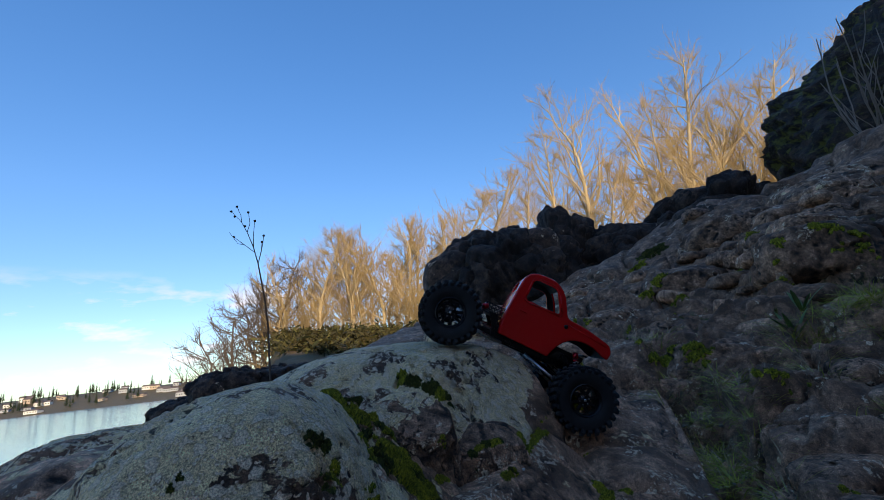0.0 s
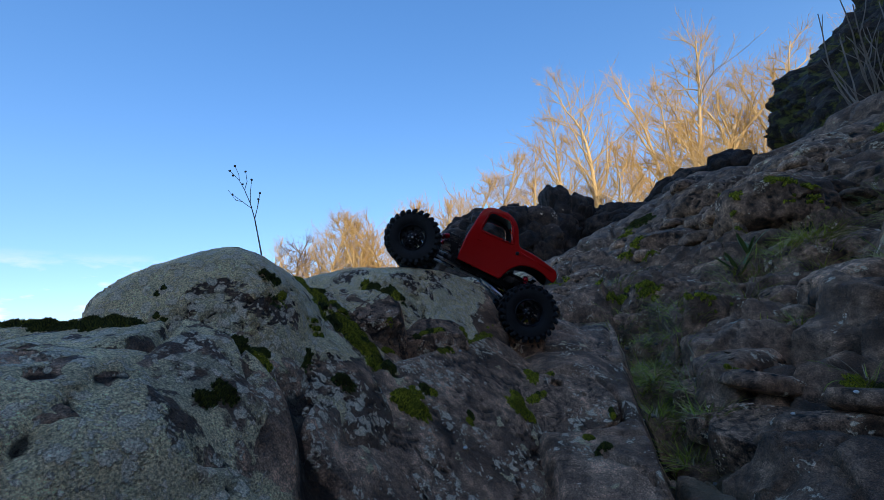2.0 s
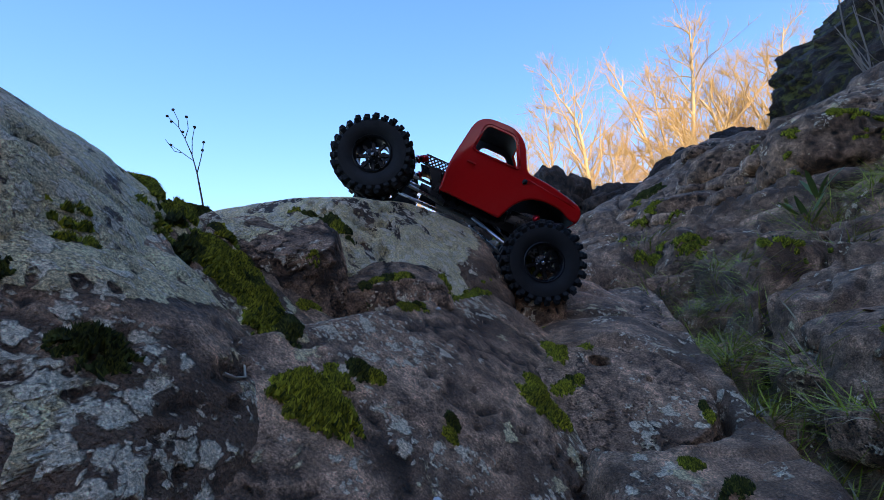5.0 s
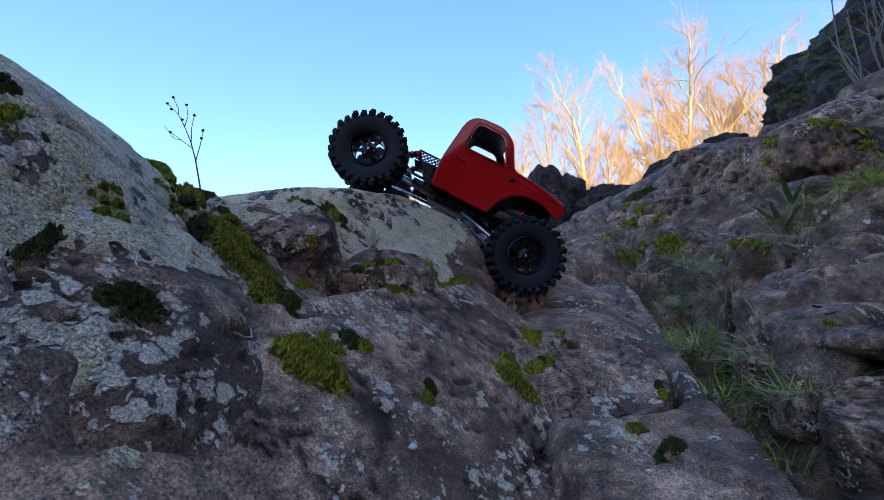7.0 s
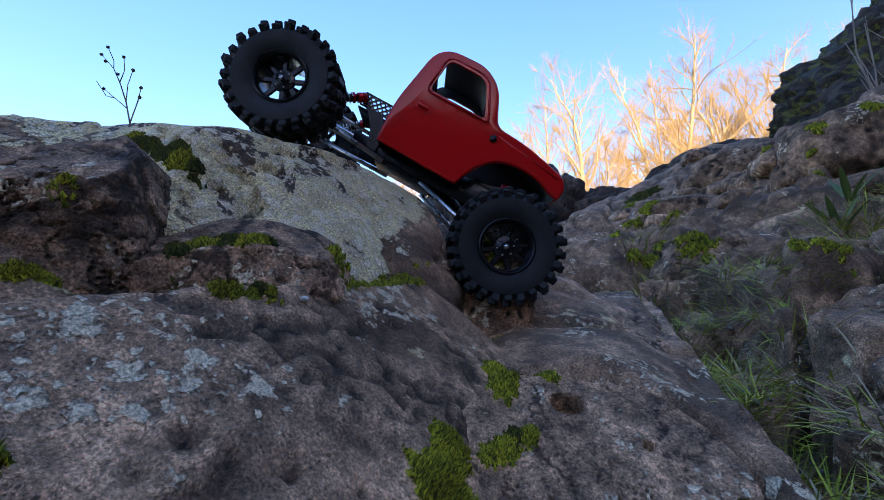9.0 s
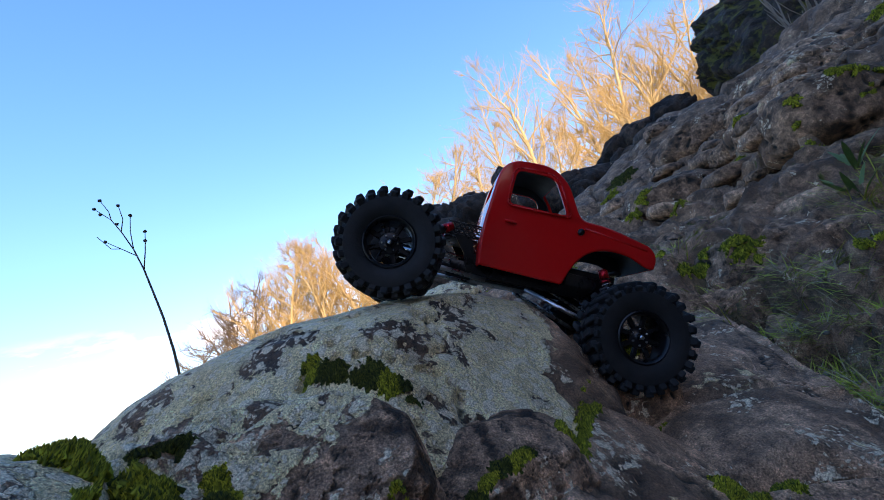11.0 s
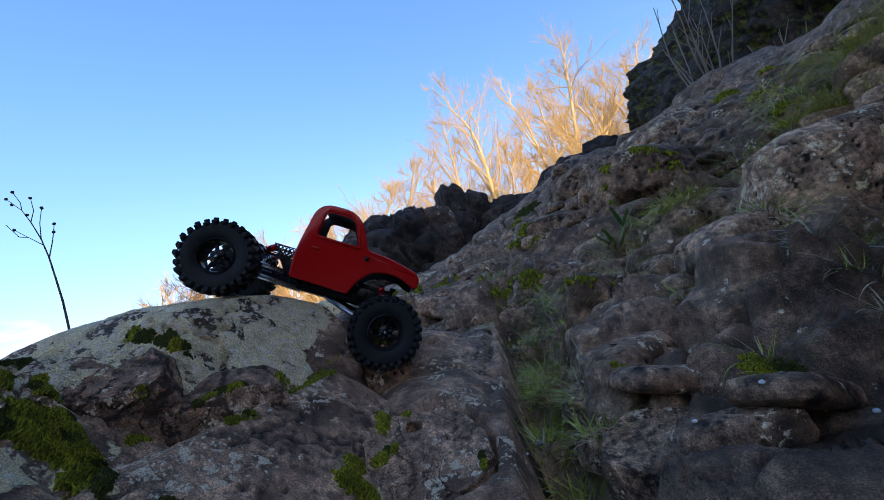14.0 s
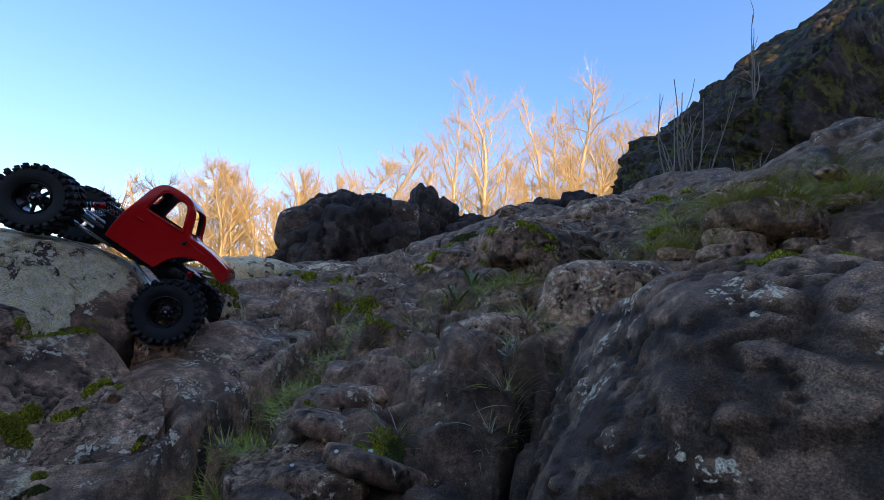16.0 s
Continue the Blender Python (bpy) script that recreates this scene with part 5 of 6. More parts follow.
def conifer(h):
    bm = bmesh.new()
    bmesh.ops.create_cone(bm, cap_ends=True, segments=6, radius1=0.018 * h, radius2=0.004 * h, depth=h)
    bmesh.ops.translate(bm, vec=(0, 0, h / 2), verts=bm.verts)
    tree = new("conifer")
    part("trunk", bm, DARK_BARK, tree)
    bm = bmesh.new()
    for k in range(26):
        t = 0.15 + 0.85 * k / 26
        r = 0.20 * h * (1.02 - t) * rf.uniform(0.8, 1.15)
        for j in range(7):
            a = j * 0.9 + k * 1.3 + rf.uniform(-0.3, 0.3)
            tip = Vector((r * math.cos(a), r * math.sin(a), t * h - 0.25 * r))
            w = Vector((-math.sin(a), math.cos(a), 0)) * r * 0.26
            c = Vector((0, 0, t * h + 0.02 * h))
            mid = c.lerp(tip, 0.6)
            vs = [bm.verts.new(q) for q in (c, mid + w, tip, mid - w)]
            bm.faces.new(vs)
    part("foliage", bm, NEEDLES, tree)
    return tagged(tree, "dark green conifer on the far bank", "tree", "conifers of the far bank")


first = conifer(10.0)
spots = []
for k in range(150):
    x = rf.uniform(-860, -230)
    y = 690 + 0.28 * x + rf.uniform(20, 230)
    spots.append((x, y, rf.uniform(0.9, 2.2)))
for k, (x, y, s) in enumerate(spots):
    m = Matrix.Translation((x, y, land(x, y) - 0.3)) @ Matrix.Rotation(rf.uniform(0, 6), 4, "Z") @ Matrix.Diagonal((s * 1.1, s * 1.1, s, 1))
    if k == 0:
        first.matrix_basis = m
    else:
        copy_thing(first, Matrix()).matrix_basis = m

WALLS = [plain("house_wall_white", (0.62, 0.60, 0.55), 0.8, 0, 0.5, 0.1), plain("house_wall_tan", (0.42, 0.33, 0.24), 0.8, 0, 0.5, 0.1), plain("house_wall_grey", (0.32, 0.33, 0.34), 0.8, 0, 0.5, 0.1)]
ROOF = plain("house_roof", (0.13, 0.10, 0.09), 0.9, 0, 0.8, 0.3)
PANE = plain("window_pane", (0.03, 0.04, 0.05), 0.1, 0, 1.0, 0.1)


def house(w, d, h, wall):
    ob = new("house")
    part("wall", bm_box(w, d, h, (0, 0, h / 2)), wall, ob, smooth=False)
    bm = bmesh.new()
    e = 0.5
    vs = [bm.verts.new(p) for p in ((-w / 2 - e, -d / 2 - e, h), (w / 2 + e, -d / 2 - e, h), (w / 2 + e, d / 2 + e, h), (-w / 2 - e, d / 2 + e, h), (-w / 2 - e, 0, h * 1.45), (w / 2 + e, 0, h * 1.45))]
    for f in ((0, 1, 5, 4), (2, 3, 4, 5), (0, 4, 3), (1, 2, 5), (0, 3, 2, 1)):
        bm.faces.new([vs[i] for i in f])
    part("roof", bm, ROOF, ob, smooth=False)
    for k in range(max(2, int(w / 3))):
        part("window", bm_box(1.3, 0.12, 1.5, (-w / 2 + (k + 0.5) * w / max(2, int(w / 3)), -d / 2 - 0.02, h * 0.55)), PANE, ob, smooth=False)
    return tagged(ob, "pale house with a dark roof on the far bank", "house", "houses of the far bank")


for k in range(44):
    x = rf.uniform(-820, -260)
    y = 690 + 0.28 * x + rf.uniform(5, 150)
    ob = house(rf.uniform(8, 20), rf.uniform(7, 11), rf.uniform(3, 6.5), WALLS[k % 3])
    ob.matrix_basis = Matrix.Translation((x, y, land(x, y) - 0.3)) @ Matrix.Rotation(rf.uniform(0.1, 0.6), 4, "Z")


# ---- moss, grass and small plants on the rocks ----
from mathutils.bvhtree import BVHTree

bpy.context.view_layer.update()
deps_now = bpy.context.evaluated_depsgraph_get()
SURFACES = []
for ob in list(scene.objects):
    if ob.type == "MESH" and ob.name.split(".")[0] in ("ground", "boulder", "stone", "outcrop", "cliff"):
        box = [ob.matrix_world @ Vector(c) for c in ob.bound_box]
        SURFACES.append((BVHTree.FromObject(ob, deps_now), ob.matrix_world.translation.copy(), min(c.x for c in box), max(c.x for c in box), min(c.y for c in box), max(c.y for c in box)))


def drop(x, y, top=6.0):
    """The highest rock surface at x, y: its place and normal."""
    best, normal = Vector((x, y, -9)), Vector((0, 0, 1))
    for tree, at, x0, x1, y0, y1 in SURFACES:
        if x0 <= x <= x1 and y0 <= y <= y1:
            hit, nrm, _, _ = tree.ray_cast(Vector((x, y, top)) - at, Vector((0, 0, -1)))
            if hit and hit.z + at.z > best.z:
                best, normal = hit + at, nrm
    return best, normal


def moss_pad(x, y, rx, ry, h, turn, dark, seed):
    """A cushion of many short upright shoots over a low dome, thinning at an uneven edge."""
    rnd = random.Random(seed)
    a = radians(turn)
    verts, faces = [], []
    far = 1.0 if y < 0.9 else 2.2
    count = int(min(3200, max(500, 6.0e6 * rx * ry / far ** 2)))
    for k in range(count):
        r, t = math.sqrt(rnd.random()), rnd.uniform(0, 6.283)
        edge = 0.70 + 0.22 * math.sin(3 * t + seed) * math.cos(5 * t + 2 * seed) + 0.16 * math.sin(11 * t + 3 * seed) + 0.1 * rnd.random()
        u, v = rx * r * edge * math.cos(t), ry * r * edge * math.sin(t)
        px, py = x + u * math.cos(a) - v * math.sin(a), y + u * math.sin(a) + v * math.cos(a)
        p, nrm = drop(px, py)
        if nrm.z < 0.50:
            continue
        bulge = h * max(0.0, 1 - r * r) * (0.75 + 0.25 * math.sin(px * 190 + seed) * math.sin(py * 170))
        c = p + (nrm * 0.7 + Vector((0, 0, 0.5))) * bulge
        lean = (nrm * 1.0 + Vector((rnd.gauss(0, 0.45), rnd.gauss(0, 0.45), 0.35))).normalized()
        ln, w = rnd.uniform(0.0012, 0.0032) * far, rnd.uniform(0.0005, 0.0010) * far
        s = lean.cross(Vector((rnd.random(), rnd.random(), rnd.random()))).normalized()
        q = lean.cross(s)
        b = len(verts)
        c0 = c - lean * (0.002 + 0.4 * bulge)
        for j in range(3):
            verts.append(tuple(c0 + (s * math.cos(2.094 * j) + q * math.sin(2.094 * j)) * w * 1.9))
        verts.append(tuple(c + lean * ln))
        for j in range(3):
            faces.append((b + j, b + (j + 1) % 3, b + 3))
    me = mesh_of("moss_cushion", verts, faces, DARK_MOSS if dark else MOSS)
    return tagged(new("moss_cushion", me), "dark green moss cushion growing in a rock joint" if dark else "bright yellow-green moss cushion growing in a rock joint", "moss", "moss cushions", "stuff")


# joints of the rock filled with moss: places along each, half width, height, share of dark moss
MOSS_LEFT = [
    ([(-0.105, 0.573), (-0.085, 0.555), (-0.064, 0.541), (-0.045, 0.525), (-0.029, 0.51), (-0.008, 0.501), (0.022, 0.469)], 0.015, 0.015, 0.5),
    ([(0.037, 0.437), (0.044, 0.437), (0.051, 0.436)], 0.017, 0.022, 0.0), ([(0.070, 0.482), (0.074, 0.486)], 0.010, 0.010, 0.6), ([(0.054, 0.463), (0.058, 0.44)], 0.010, 0.009, 0.6),
    ([(-0.057, 0.359), (-0.054, 0.376)], 0.008, 0.010, 0.1), ([(-0.081, 0.311), (-0.079, 0.323)], 0.006, 0.006, 0.2), ([(-0.055, 0.31), (-0.05, 0.322)], 0.012, 0.009, 1.0), ([(-0.015, 0.33), (-0.008, 0.337)], 0.010, 0.009, 0.9),
    ([(-0.112, 0.518), (-0.105, 0.538)], 0.012, 0.012, 0.2), ([(-0.087, 0.461), (-0.091, 0.49), (-0.08, 0.512), (-0.067, 0.519)], 0.011, 0.012, 0.3),
    ([(-0.06, 0.515), (-0.028, 0.523), (-0.026, 0.499), (-0.012, 0.509), (-0.011, 0.486)], 0.016, 0.018, 0.6), ([(-0.14, 0.567), (-0.127, 0.587)], 0.006, 0.006, 0.9),
]
MOSS_SADDLE = [
    ([(-0.150, 0.530), (-0.128, 0.535), (-0.108, 0.528), (-0.095, 0.518)], 0.018, 0.022, 0.5), ([(-0.098, 0.495), (-0.085, 0.500), (-0.070, 0.505), (-0.060, 0.520)], 0.016, 0.026, 0.4),
    ([(-0.069, 0.480), (-0.055, 0.490), (-0.040, 0.500), (-0.023, 0.510)], 0.016, 0.022, 0.4),
]
# dark cushions here also stand in for the shade of holes and joints
MOSS_LOW_AND_SHADE = [
    ([(-0.19, 0.262), (-0.186, 0.261)], 0.009, 0.005, 1.0), ([(-0.30, 0.20), (-0.25, 0.19), (-0.19, 0.185), (-0.163, 0.20)], 0.012, 0.009, 0.9), ([(-0.13, 0.235), (-0.10, 0.245), (-0.075, 0.262)], 0.009, 0.007, 0.9),
    ([(-0.078, 0.247), (-0.068, 0.247)], 0.012, 0.010, 0.7), ([(-0.099, 0.319), (-0.089, 0.332)], 0.007, 0.006, 0.9), ([(-0.056, 0.145), (-0.05, 0.16)], 0.010, 0.009, 1.0),
]
MOSS_PALE = [
    ([(-0.087, 0.713), (-0.055, 0.705), (-0.02, 0.695), (0.006, 0.686)], 0.011, 0.011, 0.85), ([(0.037, 0.621), (0.061, 0.635), (0.087, 0.65)], 0.006, 0.006, 0.6), ([(0.085, 0.595), (0.103, 0.626)], 0.005, 0.005, 0.1),
    ([(0.125, 0.690), (0.148, 0.756), (0.170, 0.785), (0.193, 0.808)], 0.009, 0.009, 0.15), ([(-0.012, 0.566), (0.001, 0.581)], 0.005, 0.005, 0.1), ([(0.26, 0.86), (0.262, 0.90), (0.265, 0.95)], 0.012, 0.010, 0.1), ([(0.128, 0.483), (0.129, 0.492)], 0.006, 0.006, 0.8),
]
MOSS_SLAB = [
    ([(0.253, 0.725), (0.251, 0.688)], 0.014, 0.012, 0.1), ([(0.273, 0.718), (0.283, 0.701)], 0.010, 0.010, 0.2), ([(0.211, 0.625), (0.207, 0.60), (0.205, 0.584), (0.222, 0.592)], 0.016, 0.016, 0.0), ([(0.235, 0.639), (0.255, 0.651)], 0.008, 0.007, 0.2),
    ([(0.283, 0.565), (0.29, 0.56)], 0.008, 0.007, 0.3), ([(0.295, 0.511), (0.30, 0.51)], 0.007, 0.006, 0.5), ([(0.36, 0.606), (0.364, 0.612)], 0.009, 0.008, 0.4), ([(0.306, 0.477), (0.312, 0.48)], 0.009, 0.008, 0.4),
]
MOSS_SLOPE = [
    ([(0.455, 0.586), (0.47, 0.573), (0.473, 0.563)], 0.010, 0.008, 0.2), ([(0.592, 0.662), (0.604, 0.659)], 0.008, 0.006, 0.2), ([(0.689, 0.97), (0.721, 0.953), (0.748, 0.951), (0.771, 0.931)], 0.013, 0.010, 0.1),
    ([(0.727, 0.544), (0.73, 0.532)], 0.020, 0.012, 0.7), ([(0.687, 0.53), (0.704, 0.525)], 0.013, 0.010, 0.3), ([(1.077, 0.237), (1.101, 0.22), (1.124, 0.208), (1.141, 0.189)], 0.012, 0.007, 0.3),
    ([(1.30, 3.04), (1.42, 3.11), (1.49, 3.07)], 0.08, 0.03, 0.7), ([(0.296, 2.367), (0.42, 2.077)], 0.04, 0.02, 0.1), ([(0.24, 1.05), (0.257, 1.30)], 0.018, 0.012, 0.2), ([(1.272, 1.384), (1.335, 1.369)], 0.03, 0.014, 0.0),
]
# single cushions: (x, y, half length, half width, height, turn, dark)
PADS = [
    (0.31, 1.10, 0.045, 0.025, 0.012, 0, 0), (0.62, 1.30, 0.06, 0.03, 0.014, 0, 0), (0.70, 1.22, 0.05, 0.03, 0.014, 0, 0), (1.03, 2.2, 0.10, 0.05, 0.02, 0, 0), (0.75, 1.80, 0.08, 0.04, 0.016, 0, 0), (0.95, 1.80, 0.05, 0.03, 0.012, 0, 0),
    (1.78, 1.30, 0.10, 0.05, 0.02, 10, 0), (2.3, 1.75, 0.16, 0.07, 0.02, 20, 0), (2.5, 2.15, 0.16, 0.07, 0.02, 20, 0), (0.55, 2.05, 0.10, 0.05, 0.02, 0, 0), (1.14, 1.42, 0.05, 0.025, 0.012, 0, 0), (1.35, 1.9, 0.09, 0.04, 0.016, 0, 0), (1.37, 1.375, 0.05, 0.03, 0.012, 0, 0),
]
rm = random.Random(31)
for j, (line, wide, high, dark) in enumerate(MOSS_LEFT + MOSS_SADDLE + MOSS_LOW_AND_SHADE + MOSS_PALE + MOSS_SLAB + MOSS_SLOPE):
    pts = [Vector((x, y, 0)) for x, y in line]
    length = sum((b - a).length for a, b in zip(pts, pts[1:]))
    n = max(2, int(length / (0.95 * wide)) + 1)
    for k in range(n):
        p, d = along(pts, k / (n - 1))
        g = rm.uniform(0.6, 1.25)
        moss_pad(p.x + rm.gauss(0, 0.25 * wide), p.y + rm.gauss(0, 0.25 * wide), 1.2 * wide * g, 0.95 * wide * g, 0.62 * high * g, math.degrees(math.atan2(d.y, d.x)), rm.random() < dark, 900 + 20 * j + k)
for k, (x, y, rx, ry, h, turn, dark) in enumerate(PADS):
    moss_pad(x, y, rx, ry, h * 1.2, turn, dark, 300 + k)


def grass_tuft(x, y, spread, length, count, seed, dry=0.3, droop=0.6):
    rnd = random.Random(seed)
    out = {0: ([], []), 1: ([], [])}
    for k in range(count):
        verts, faces = out[1 if rnd.random() < dry else 0]
        r, t = spread * rnd.random() ** 0.8, rnd.uniform(0, 6.283)
        p, nrm = drop(x + r * math.cos(t), y + r * math.sin(t))
        b = t + rnd.gauss(0, 0.6)
        way = (Vector((math.cos(b), math.sin(b), 0)) * rnd.uniform(0.5, 2.4) + Vector((0, -0.1, 1))).normalized()
        ln, w = length * rnd.uniform(0.35, 0.95), rnd.uniform(0.0005, 0.0011)
        side = way.cross(Vector((0, 0, 1)))
        side = side.normalized() if side.length > 1e-4 else Vector((1, 0, 0))
        q, d = p - Vector((0, 0, 0.004)), way
        base = len(verts)
        n = 6
        fall = droop * rnd.uniform(0.3, 1.6)
        for j in range(n + 1):
            f = 1 - (j / n) ** 1.6
            verts.append(tuple(q - side * w * f))
            verts.append(tuple(q + side * w * f + Vector((0, 0, 0.0004))))
            d = (d + Vector((0, 0, -fall / n)) + Vector((rnd.gauss(0, 0.05), rnd.gauss(0, 0.05), 0))).normalized()
            q = q + d * ln / n
        for j in range(n):
            i = base + 2 * j
            faces.append((i, i + 1, i + 3, i + 2))
    tuft = new("grass_tuft")
    for key, name, mat, label in ((0, "blade_clump", GRASS, "thin green blades"), (1, "straw_clump", STRAW, "dry straw-coloured blades")):
        if out[key][0]:
            ob = new(name, mesh_of(name, *out[key], mat))
            ob.parent = tuft
            tagged(ob, label, kind="stuff")
    return tagged(tuft, "tuft of green and dry grass rooted in the gully" if dry < 0.6 else "tuft of pale dry grass on the rocks", "grass", "grass tufts")


TUFTS = [(RIDGE(y) + dx - 0.015, y, 0.028, ln, n, dry) for y, dx, ln, n, dry in (
    (0.56, 0.055, 0.06, 30, 0.5), (0.60, 0.06, 0.07, 45, 0.35), (0.625, 0.085, 0.075, 50, 0.3), (0.655, 0.055, 0.07, 45, 0.3), (0.69, 0.05, 0.07, 40, 0.4), (0.725, 0.05, 0.065, 40, 0.3), (0.76, 0.045, 0.06, 45, 0.2), (0.79, 0.065, 0.06, 45, 0.2),
    (0.82, 0.05, 0.06, 50, 0.15), (0.85, 0.075, 0.06, 50, 0.2), (0.88, 0.05, 0.06, 50, 0.2), (0.91, 0.085, 0.06, 50, 0.25), (0.94, 0.05, 0.055, 45, 0.25), (0.97, 0.09, 0.06, 45, 0.3), (1.0, 0.06, 0.055, 40, 0.3), (1.05, 0.08, 0.055, 40, 0.3), (1.02, 0.12, 0.055, 40, 0.3))]
TUFTS += [(RIDGE(y) + dx, y, 0.030, 0.055, 40, 0.3) for y, dx in ((0.62, 0.11), (0.68, 0.10), (0.74, 0.11), (0.80, 0.12), (0.86, 0.12), (0.92, 0.14), (0.98, 0.15), (1.04, 0.17), (1.10, 0.13), (0.71, 0.02), (0.84, 0.02))]
TUFTS_SLOPE = [
    (0.55, 1.10, 0.05, 0.06, 50, 0.4), (0.60, 1.22, 0.05, 0.06, 50, 0.4), (0.66, 1.40, 0.06, 0.07, 60, 0.5), (0.62, 1.55, 0.07, 0.08, 70, 0.35), (0.70, 1.12, 0.05, 0.06, 40, 0.4),
    (0.95, 1.18, 0.05, 0.08, 60, 0.3), (1.02, 1.2, 0.05, 0.09, 70, 0.3), (0.90, 1.08, 0.05, 0.07, 60, 0.4), (0.84, 0.98, 0.05, 0.06, 50, 0.4), (1.08, 1.15, 0.06, 0.08, 70, 0.2), (1.15, 1.12, 0.06, 0.09, 80, 0.15), (1.10, 1.06, 0.05, 0.08, 60, 0.2), (1.2, 1.2, 0.06, 0.09, 60, 0.2),
]
TUFTS_STONES = [
    (0.82, 0.80, 0.035, 0.06, 45, 0.25), (0.785, 0.83, 0.03, 0.05, 35, 0.25), (0.70, 0.95, 0.03, 0.05, 30, 0.4), (1.09, 0.70, 0.05, 0.09, 50, 0.55), (1.13, 0.66, 0.05, 0.10, 50, 0.55), (1.05, 0.78, 0.05, 0.08, 40, 0.5),
    (0.92, 0.56, 0.03, 0.08, 35, 0.75), (0.95, 0.62, 0.035, 0.07, 35, 0.7), (0.74, 0.56, 0.03, 0.06, 30, 0.6), (0.87, 0.50, 0.02, 0.06, 20, 0.7),
]
TUFTS_BANK = [
    (1.75, 1.25, 0.10, 0.11, 120, 0.3), (1.86, 1.18, 0.11, 0.12, 140, 0.25), (1.95, 1.10, 0.11, 0.13, 140, 0.25), (2.05, 1.0, 0.11, 0.13, 140, 0.25), (1.9, 1.3, 0.12, 0.12, 120, 0.35), (2.1, 1.2, 0.12, 0.13, 140, 0.3), (2.25, 1.1, 0.12, 0.14, 140, 0.25), (2.35, 1.0, 0.12, 0.14, 140, 0.25), (2.5, 1.05, 0.12, 0.14, 120, 0.3), (1.65, 1.35, 0.10, 0.10, 90, 0.45), (2.0, 1.45, 0.12, 0.12, 100, 0.4), (2.3, 1.4, 0.13, 0.14, 100, 0.4), (1.55, 1.2, 0.08, 0.10, 80, 0.5), (2.6, 1.3, 0.14, 0.16, 120, 0.3), (1.45, 1.05, 0.08, 0.10, 70, 0.4),
]
for k, (x, y, spread, length, count, dry) in enumerate(TUFTS + TUFTS_SLOPE + TUFTS_STONES + TUFTS_BANK):
    grass_tuft(x, y, spread, length * (1.2 if x < 1.4 else 1.3), int(count * (2.1 if x < 1.4 else 2.8)), 500 + k, dry)
for k, (x, y) in enumerate([(1.92, 1.02), (2.05, 1.1), (2.2, 1.25)]):
    grass_tuft(x, y, 0.06, 0.42, 14, 700 + k, 1.0, 1.1)


def broad_plant(x, y, seed):
    rnd = random.Random(seed)
    p, _ = drop(x, y)
    plant = new("leafy_plant")
    plant.location = p
    for k in range(8):
        bm = bmesh.new()
        a = rnd.uniform(0, 6.283)
        out = Vector((math.cos(a), math.sin(a), 0))
        side = Vector((-math.sin(a), math.cos(a), 0))
        ln, n, rows = rnd.uniform(0.06, 0.115), 8, []
        q, d = Vector((0, 0, -0.01)), (out * rnd.uniform(0.15, 0.6) + Vector((0, 0, 1))).normalized()
        for j in range(n + 1):
            f = math.sin(math.pi * min(1, 0.12 + 0.88 * j / n)) ** 0.7 * 0.0065
            rows.append([bm.verts.new(q - side * f + out * f * 0.4), bm.verts.new(q), bm.verts.new(q + side * f + out * f * 0.4)])
            d = (d + out * 0.09 - Vector((0, 0, 0.02 * j / n))).normalized()
            q = q + d * ln / n
        for r0, r1 in zip(rows, rows[1:]):
            bm.faces.new((r0[0], r0[1], r1[1], r1[0]))
            bm.faces.new((r0[1], r0[2], r1[2], r1[1]))
        bmesh.ops.solidify(bm, geom=bm.faces[:], thickness=0.0008)
        part("leaf", bm, LEAF, plant)
    return tagged(plant, "small plant with upright strap-shaped green leaves", "plant")


broad_plant(0.98, 1.22, 3)
broad_plant(1.04, 1.25, 4)


def twig_thing(name, label, category, stems, material, heads=None):
    """Stems: (points, radius at foot, radius at tip). Heads: places of small seed heads."""
    ob = new(name)
    foot = Vector(stems[0][0][0])
    ob.location = foot
    for pts, r0, r1 in stems:
        v, f = [], []
        pts = [Vector(p) - foot for p in pts]
        tube(v, f, pts, [r0 + (r1 - r0) * k / (len(pts) - 1) for k in range(len(pts))], 6)
        o = new("stem", mesh_of("stem", v, f, material))
        o.parent = ob
    for p in heads or ():
        bm = bmesh.new()
        bmesh.ops.create_icosphere(bm, subdivisions=2, radius=0.0052)
        for w in bm.verts:
            w.co *= random.uniform(0.7, 1.25)
        bmesh.ops.translate(bm, vec=Vector(p) - foot, verts=bm.verts)
        part("seed_head", bm, material, ob, "small dark dried seed head")
    return tagged(ob, label, category)


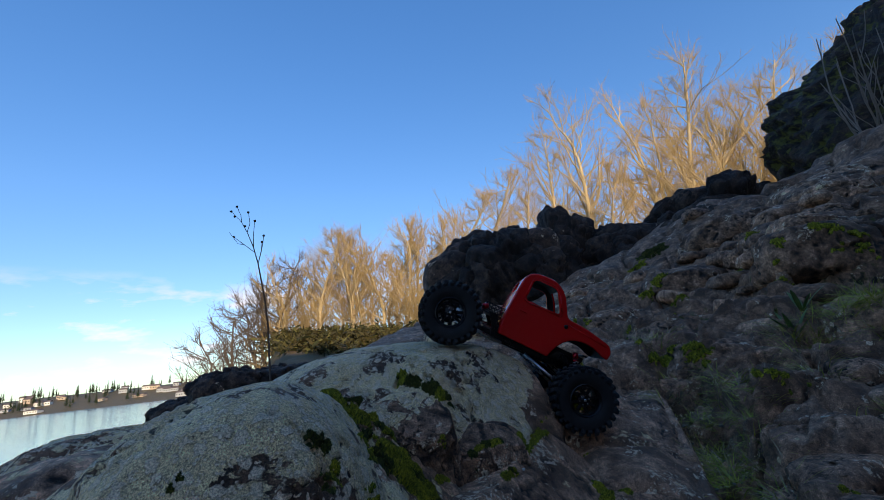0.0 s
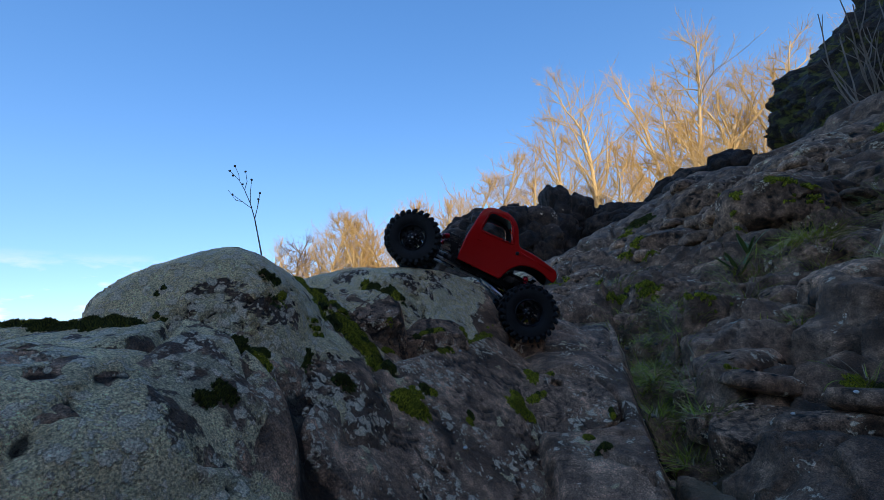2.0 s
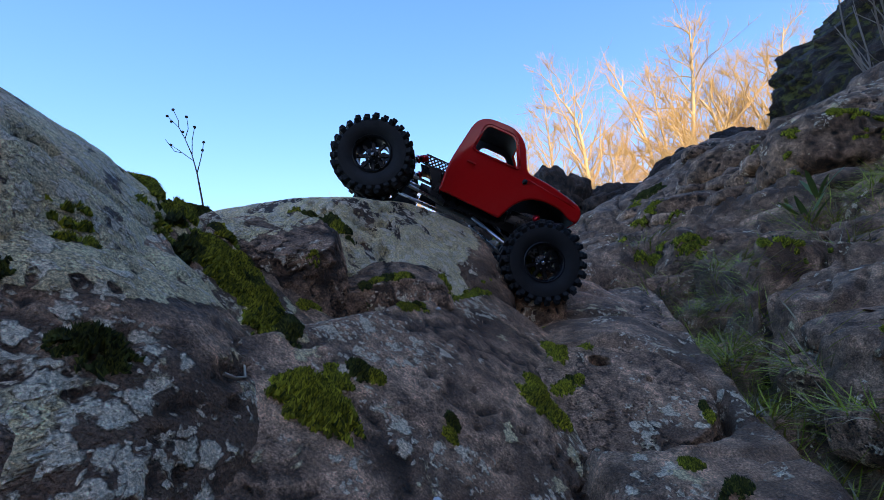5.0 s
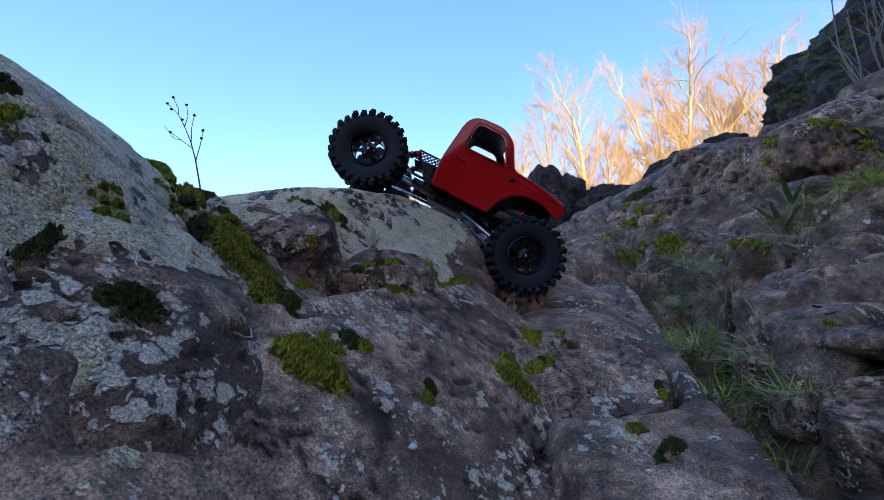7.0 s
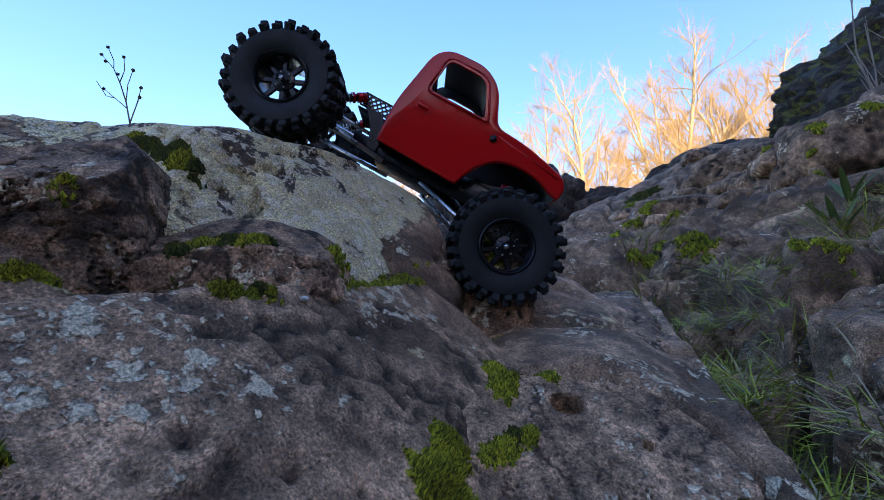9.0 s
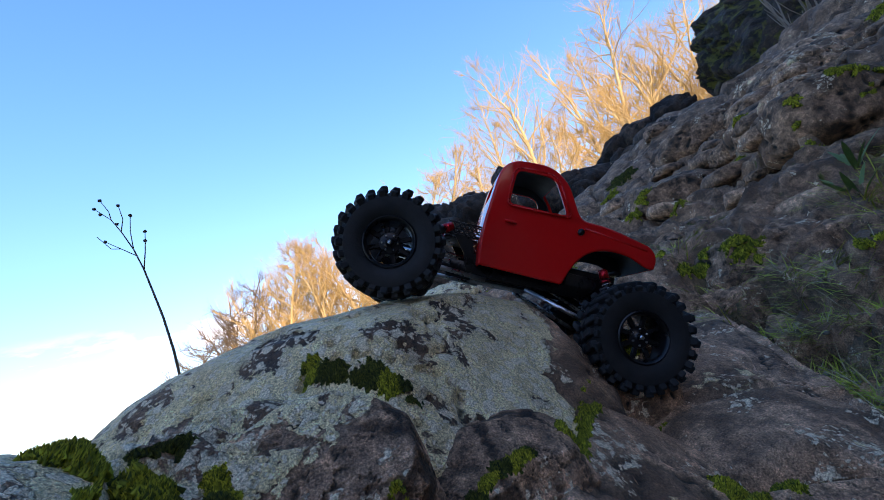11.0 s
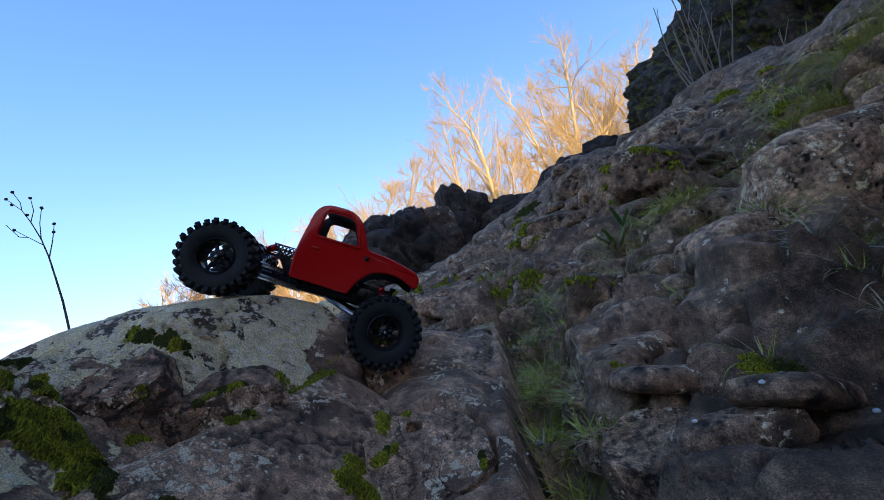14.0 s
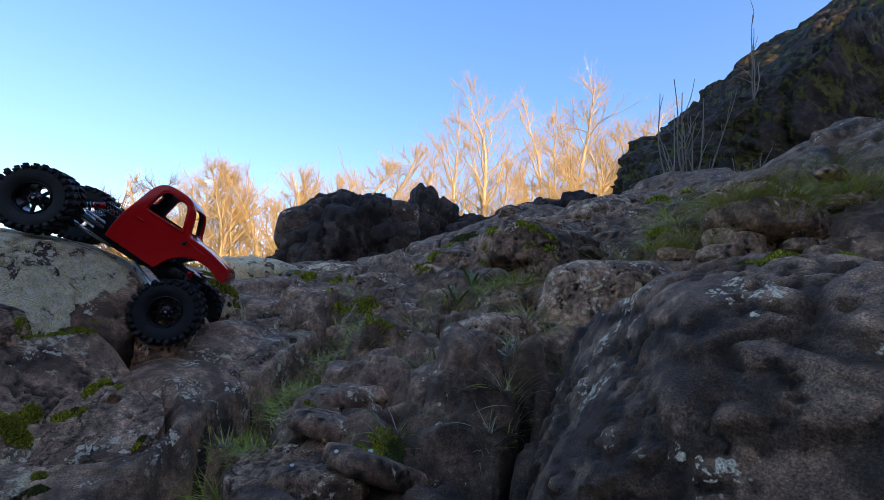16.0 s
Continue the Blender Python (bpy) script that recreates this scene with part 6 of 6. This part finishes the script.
Y = 1.55
foot, _ = drop(-0.735, Y)
S0 = [(foot.x, Y, foot.z - 0.03), (-0.745, Y, 0.86), (-0.757, Y, 0.97), (-0.773, Y, 1.06), (-0.787, Y, 1.135)]
HEADS = [(-0.762, Y, 1.255), (-0.780, Y + 0.02, 1.235), (-0.907, Y, 1.385), (-0.870, Y - 0.02, 1.395), (-0.830, Y, 1.37), (-0.812, Y + 0.02, 1.335), (-0.905, Y + 0.02, 1.275), (-0.845, Y, 1.31), (-0.890, Y, 1.36)]
twig_thing("dead_weed", "tall thin dead weed with dark seed heads against the sky", "weed", [
    (S0, 0.0042, 0.0026),
    ([S0[-1], (-0.773, Y, 1.19), HEADS[1]], 0.002, 0.0012), ([(-0.773, Y, 1.19), (-0.767, Y, 1.22), HEADS[0]], 0.0016, 0.001),
    ([S0[-1], (-0.807, Y, 1.21), (-0.835, Y, 1.28), (-0.860, Y, 1.33), HEADS[2]], 0.0024, 0.001), ([(-0.835, Y, 1.28), (-0.823, Y, 1.32), HEADS[4]], 0.0016, 0.001), ([(-0.807, Y, 1.21), (-0.807, Y, 1.27), HEADS[5]], 0.0016, 0.001),
    ([(-0.800, Y, 1.185), (-0.845, Y, 1.225), HEADS[6]], 0.0016, 0.001), ([(-0.860, Y, 1.33), (-0.863, Y, 1.36), HEADS[3]], 0.0014, 0.001), ([(-0.845, Y, 1.225), (-0.875, Y, 1.235), (-0.913, Y, 1.29)], 0.0014, 0.001)], STEM, HEADS)


def shrub(x, y, stems, height, seed, lean=(0, 0)):
    rnd = random.Random(seed)
    p, _ = drop(x, y)
    parts = []
    for k in range(stems):
        a = rnd.uniform(0, 6.283)
        way = Vector((0.55 * math.cos(a) + lean[0], 0.4 * math.sin(a) + lean[1], 1.0))
        pts, _ = limb(p - Vector((0, 0, 0.05)), way, height * rnd.uniform(0.55, 1.1), 0.01, 0.004, rnd, 9, 0.07, 0.05)
        parts.append((pts, 0.0085 * height, 0.0045))
        for j in range(3):
            q, d = along(pts, rnd.uniform(0.3, 0.9))
            sub, _ = limb(q, d + Vector((rnd.gauss(0, 0.5), rnd.gauss(0, 0.4), 0.3)), height * rnd.uniform(0.12, 0.35), 0.005, 0.002, rnd, 4, 0.1, 0.04)
            parts.append((sub, 0.0055, 0.0030))
    return twig_thing("bare_shrub", "bare grey twiggy shrub rooted on the dark cliff", "shrub", [([tuple(v) for v in s], a, b) for s, a, b in parts], TWIG)


shrub(4.75, 4.45, 9, 1.85, 2, (-0.1, 0))
shrub(6.5, 4.95, 3, 1.4, 5, (0.1, 0))
shrub(5.4, 4.16, 4, 1.0, 8)


# ---- small loose things on the rocks ----
def stick(pts, r, label, mat):
    """A thin bent stick lying where its places are dropped."""
    line = []
    for k, (x, y) in enumerate(pts):
        p, nrm = drop(x, y)
        line.append(p + nrm * r * 1.2)
    v, f = [], []
    tube(v, f, line, [r * (1.0 - 0.5 * k / (len(line) - 1)) for k in range(len(line))], 6)
    return tagged(new("stick", mesh_of("stick", v, f, mat)), label, "stick", "loose sticks")


PALE_STICK = plain("bleached_stick", (0.50, 0.44, 0.34), 0.8, 0.0, 90, 0.25)
stick([(0.012, 0.395), (0.016, 0.402), (0.017, 0.410), (0.012, 0.417)], 0.0012, "short curved bleached stick in the moss", PALE_STICK)
stick([(0.253, 0.690), (0.262, 0.704), (0.268, 0.722), (0.280, 0.728), (0.292, 0.722)], 0.0010, "thin bent bleached stick on the slab", PALE_STICK)
stick([(0.268, 0.722), (0.262, 0.738), (0.266, 0.750)], 0.0008, "thin bent bleached stick on the slab", PALE_STICK)
stick([(0.70, 0.815), (0.715, 0.80), (0.725, 0.79)], 0.0016, "short straight bleached stick on the rock", PALE_STICK)
stick([(1.02, 0.60), (1.05, 0.62), (1.06, 0.66)], 0.0016, "short bent bleached stick on the rock", PALE_STICK)
stick([(0.58, 0.78), (0.60, 0.80), (0.625, 0.805)], 0.0011, "thin straw-coloured stick beside the gully", PALE_STICK)

WHITE_PEBBLE = plain("white_pebble", (0.62, 0.60, 0.56), 0.75, 0.0, 150, 0.2, 0.0004)
GREY_PEBBLE = plain("grey_pebble", (0.16, 0.14, 0.12), 0.85, 0.0, 150, 0.4, 0.0005)


def pebble(x, y, r, mat, seed, label):
    rnd = random.Random(seed)
    p, nrm = drop(x, y)
    bm = bmesh.new()
    bmesh.ops.create_icosphere(bm, subdivisions=2, radius=r)
    for v in bm.verts:
        v.co *= rnd.uniform(0.82, 1.12)
        v.co.z *= 0.7
    ob = part("pebble", bm, mat, None, label)
    ob.location = p + nrm * r * 0.35
    return tagged(ob, label, "pebble", "loose pebbles")


for k, (x, y) in enumerate([(0.115, 0.64), (0.655, 0.475), (0.62, 0.47), (0.70, 0.50), (0.565, 0.50), (0.845, 0.60), (0.43, 0.665), (0.76, 0.47), (0.595, 0.52), (0.12, 0.43)]):
    pebble(x, y, (0.003, 0.0035, 0.0022, 0.004)[k % 4], WHITE_PEBBLE, 60 + k, "tiny white pebble lying on the dark rock")
rp = random.Random(77)
for k in range(36):
    y = rp.uniform(0.52, 1.1)
    pebble(RIDGE(y) + rp.uniform(0.015, 0.10), y, rp.uniform(0.002, 0.006), GREY_PEBBLE, 90 + k, "small grey pebble in the gully")

DEAD_LEAF = plain("dead_leaf", (0.17, 0.09, 0.04), 0.8, 0.0, 120, 0.4)


def dead_leaf(x, y, size, seed):
    rnd = random.Random(seed)
    p, nrm = drop(x, y)
    bm = bmesh.new()
    a = rnd.uniform(0, 6.28)
    rows = []
    for j in range(6):
        u = j / 5
        w = size * 0.32 * math.sin(math.pi * min(1.0, 0.08 + 0.9 * u)) * rnd.uniform(0.8, 1.1)
        z = size * 0.18 * math.sin(2.4 * u + seed) + 0.002
        rows.append([bm.verts.new((size * (u - 0.5), s * w, z + abs(s) * size * 0.09)) for s in (-1, 0, 1)])
    for r0, r1 in zip(rows, rows[1:]):
        bm.faces.new((r0[0], r0[1], r1[1], r1[0]))
        bm.faces.new((r0[1], r0[2], r1[2], r1[1]))
    bmesh.ops.solidify(bm, geom=bm.faces[:], thickness=0.0005)
    bmesh.ops.transform(bm, matrix=Matrix.Rotation(a, 4, "Z"), verts=bm.verts)
    ob = part("dead_leaf", bm, DEAD_LEAF, None)
    ob.location = p + Vector((0, 0, 0.001))
    return tagged(ob, "small curled brown dead leaf on the rocks", "leaf", "dead leaves")


for k in range(16):
    y = rp.uniform(0.55, 1.25)
    dead_leaf(RIDGE(y) + rp.uniform(0.01, 0.22), y, rp.uniform(0.008, 0.018), 40 + k)
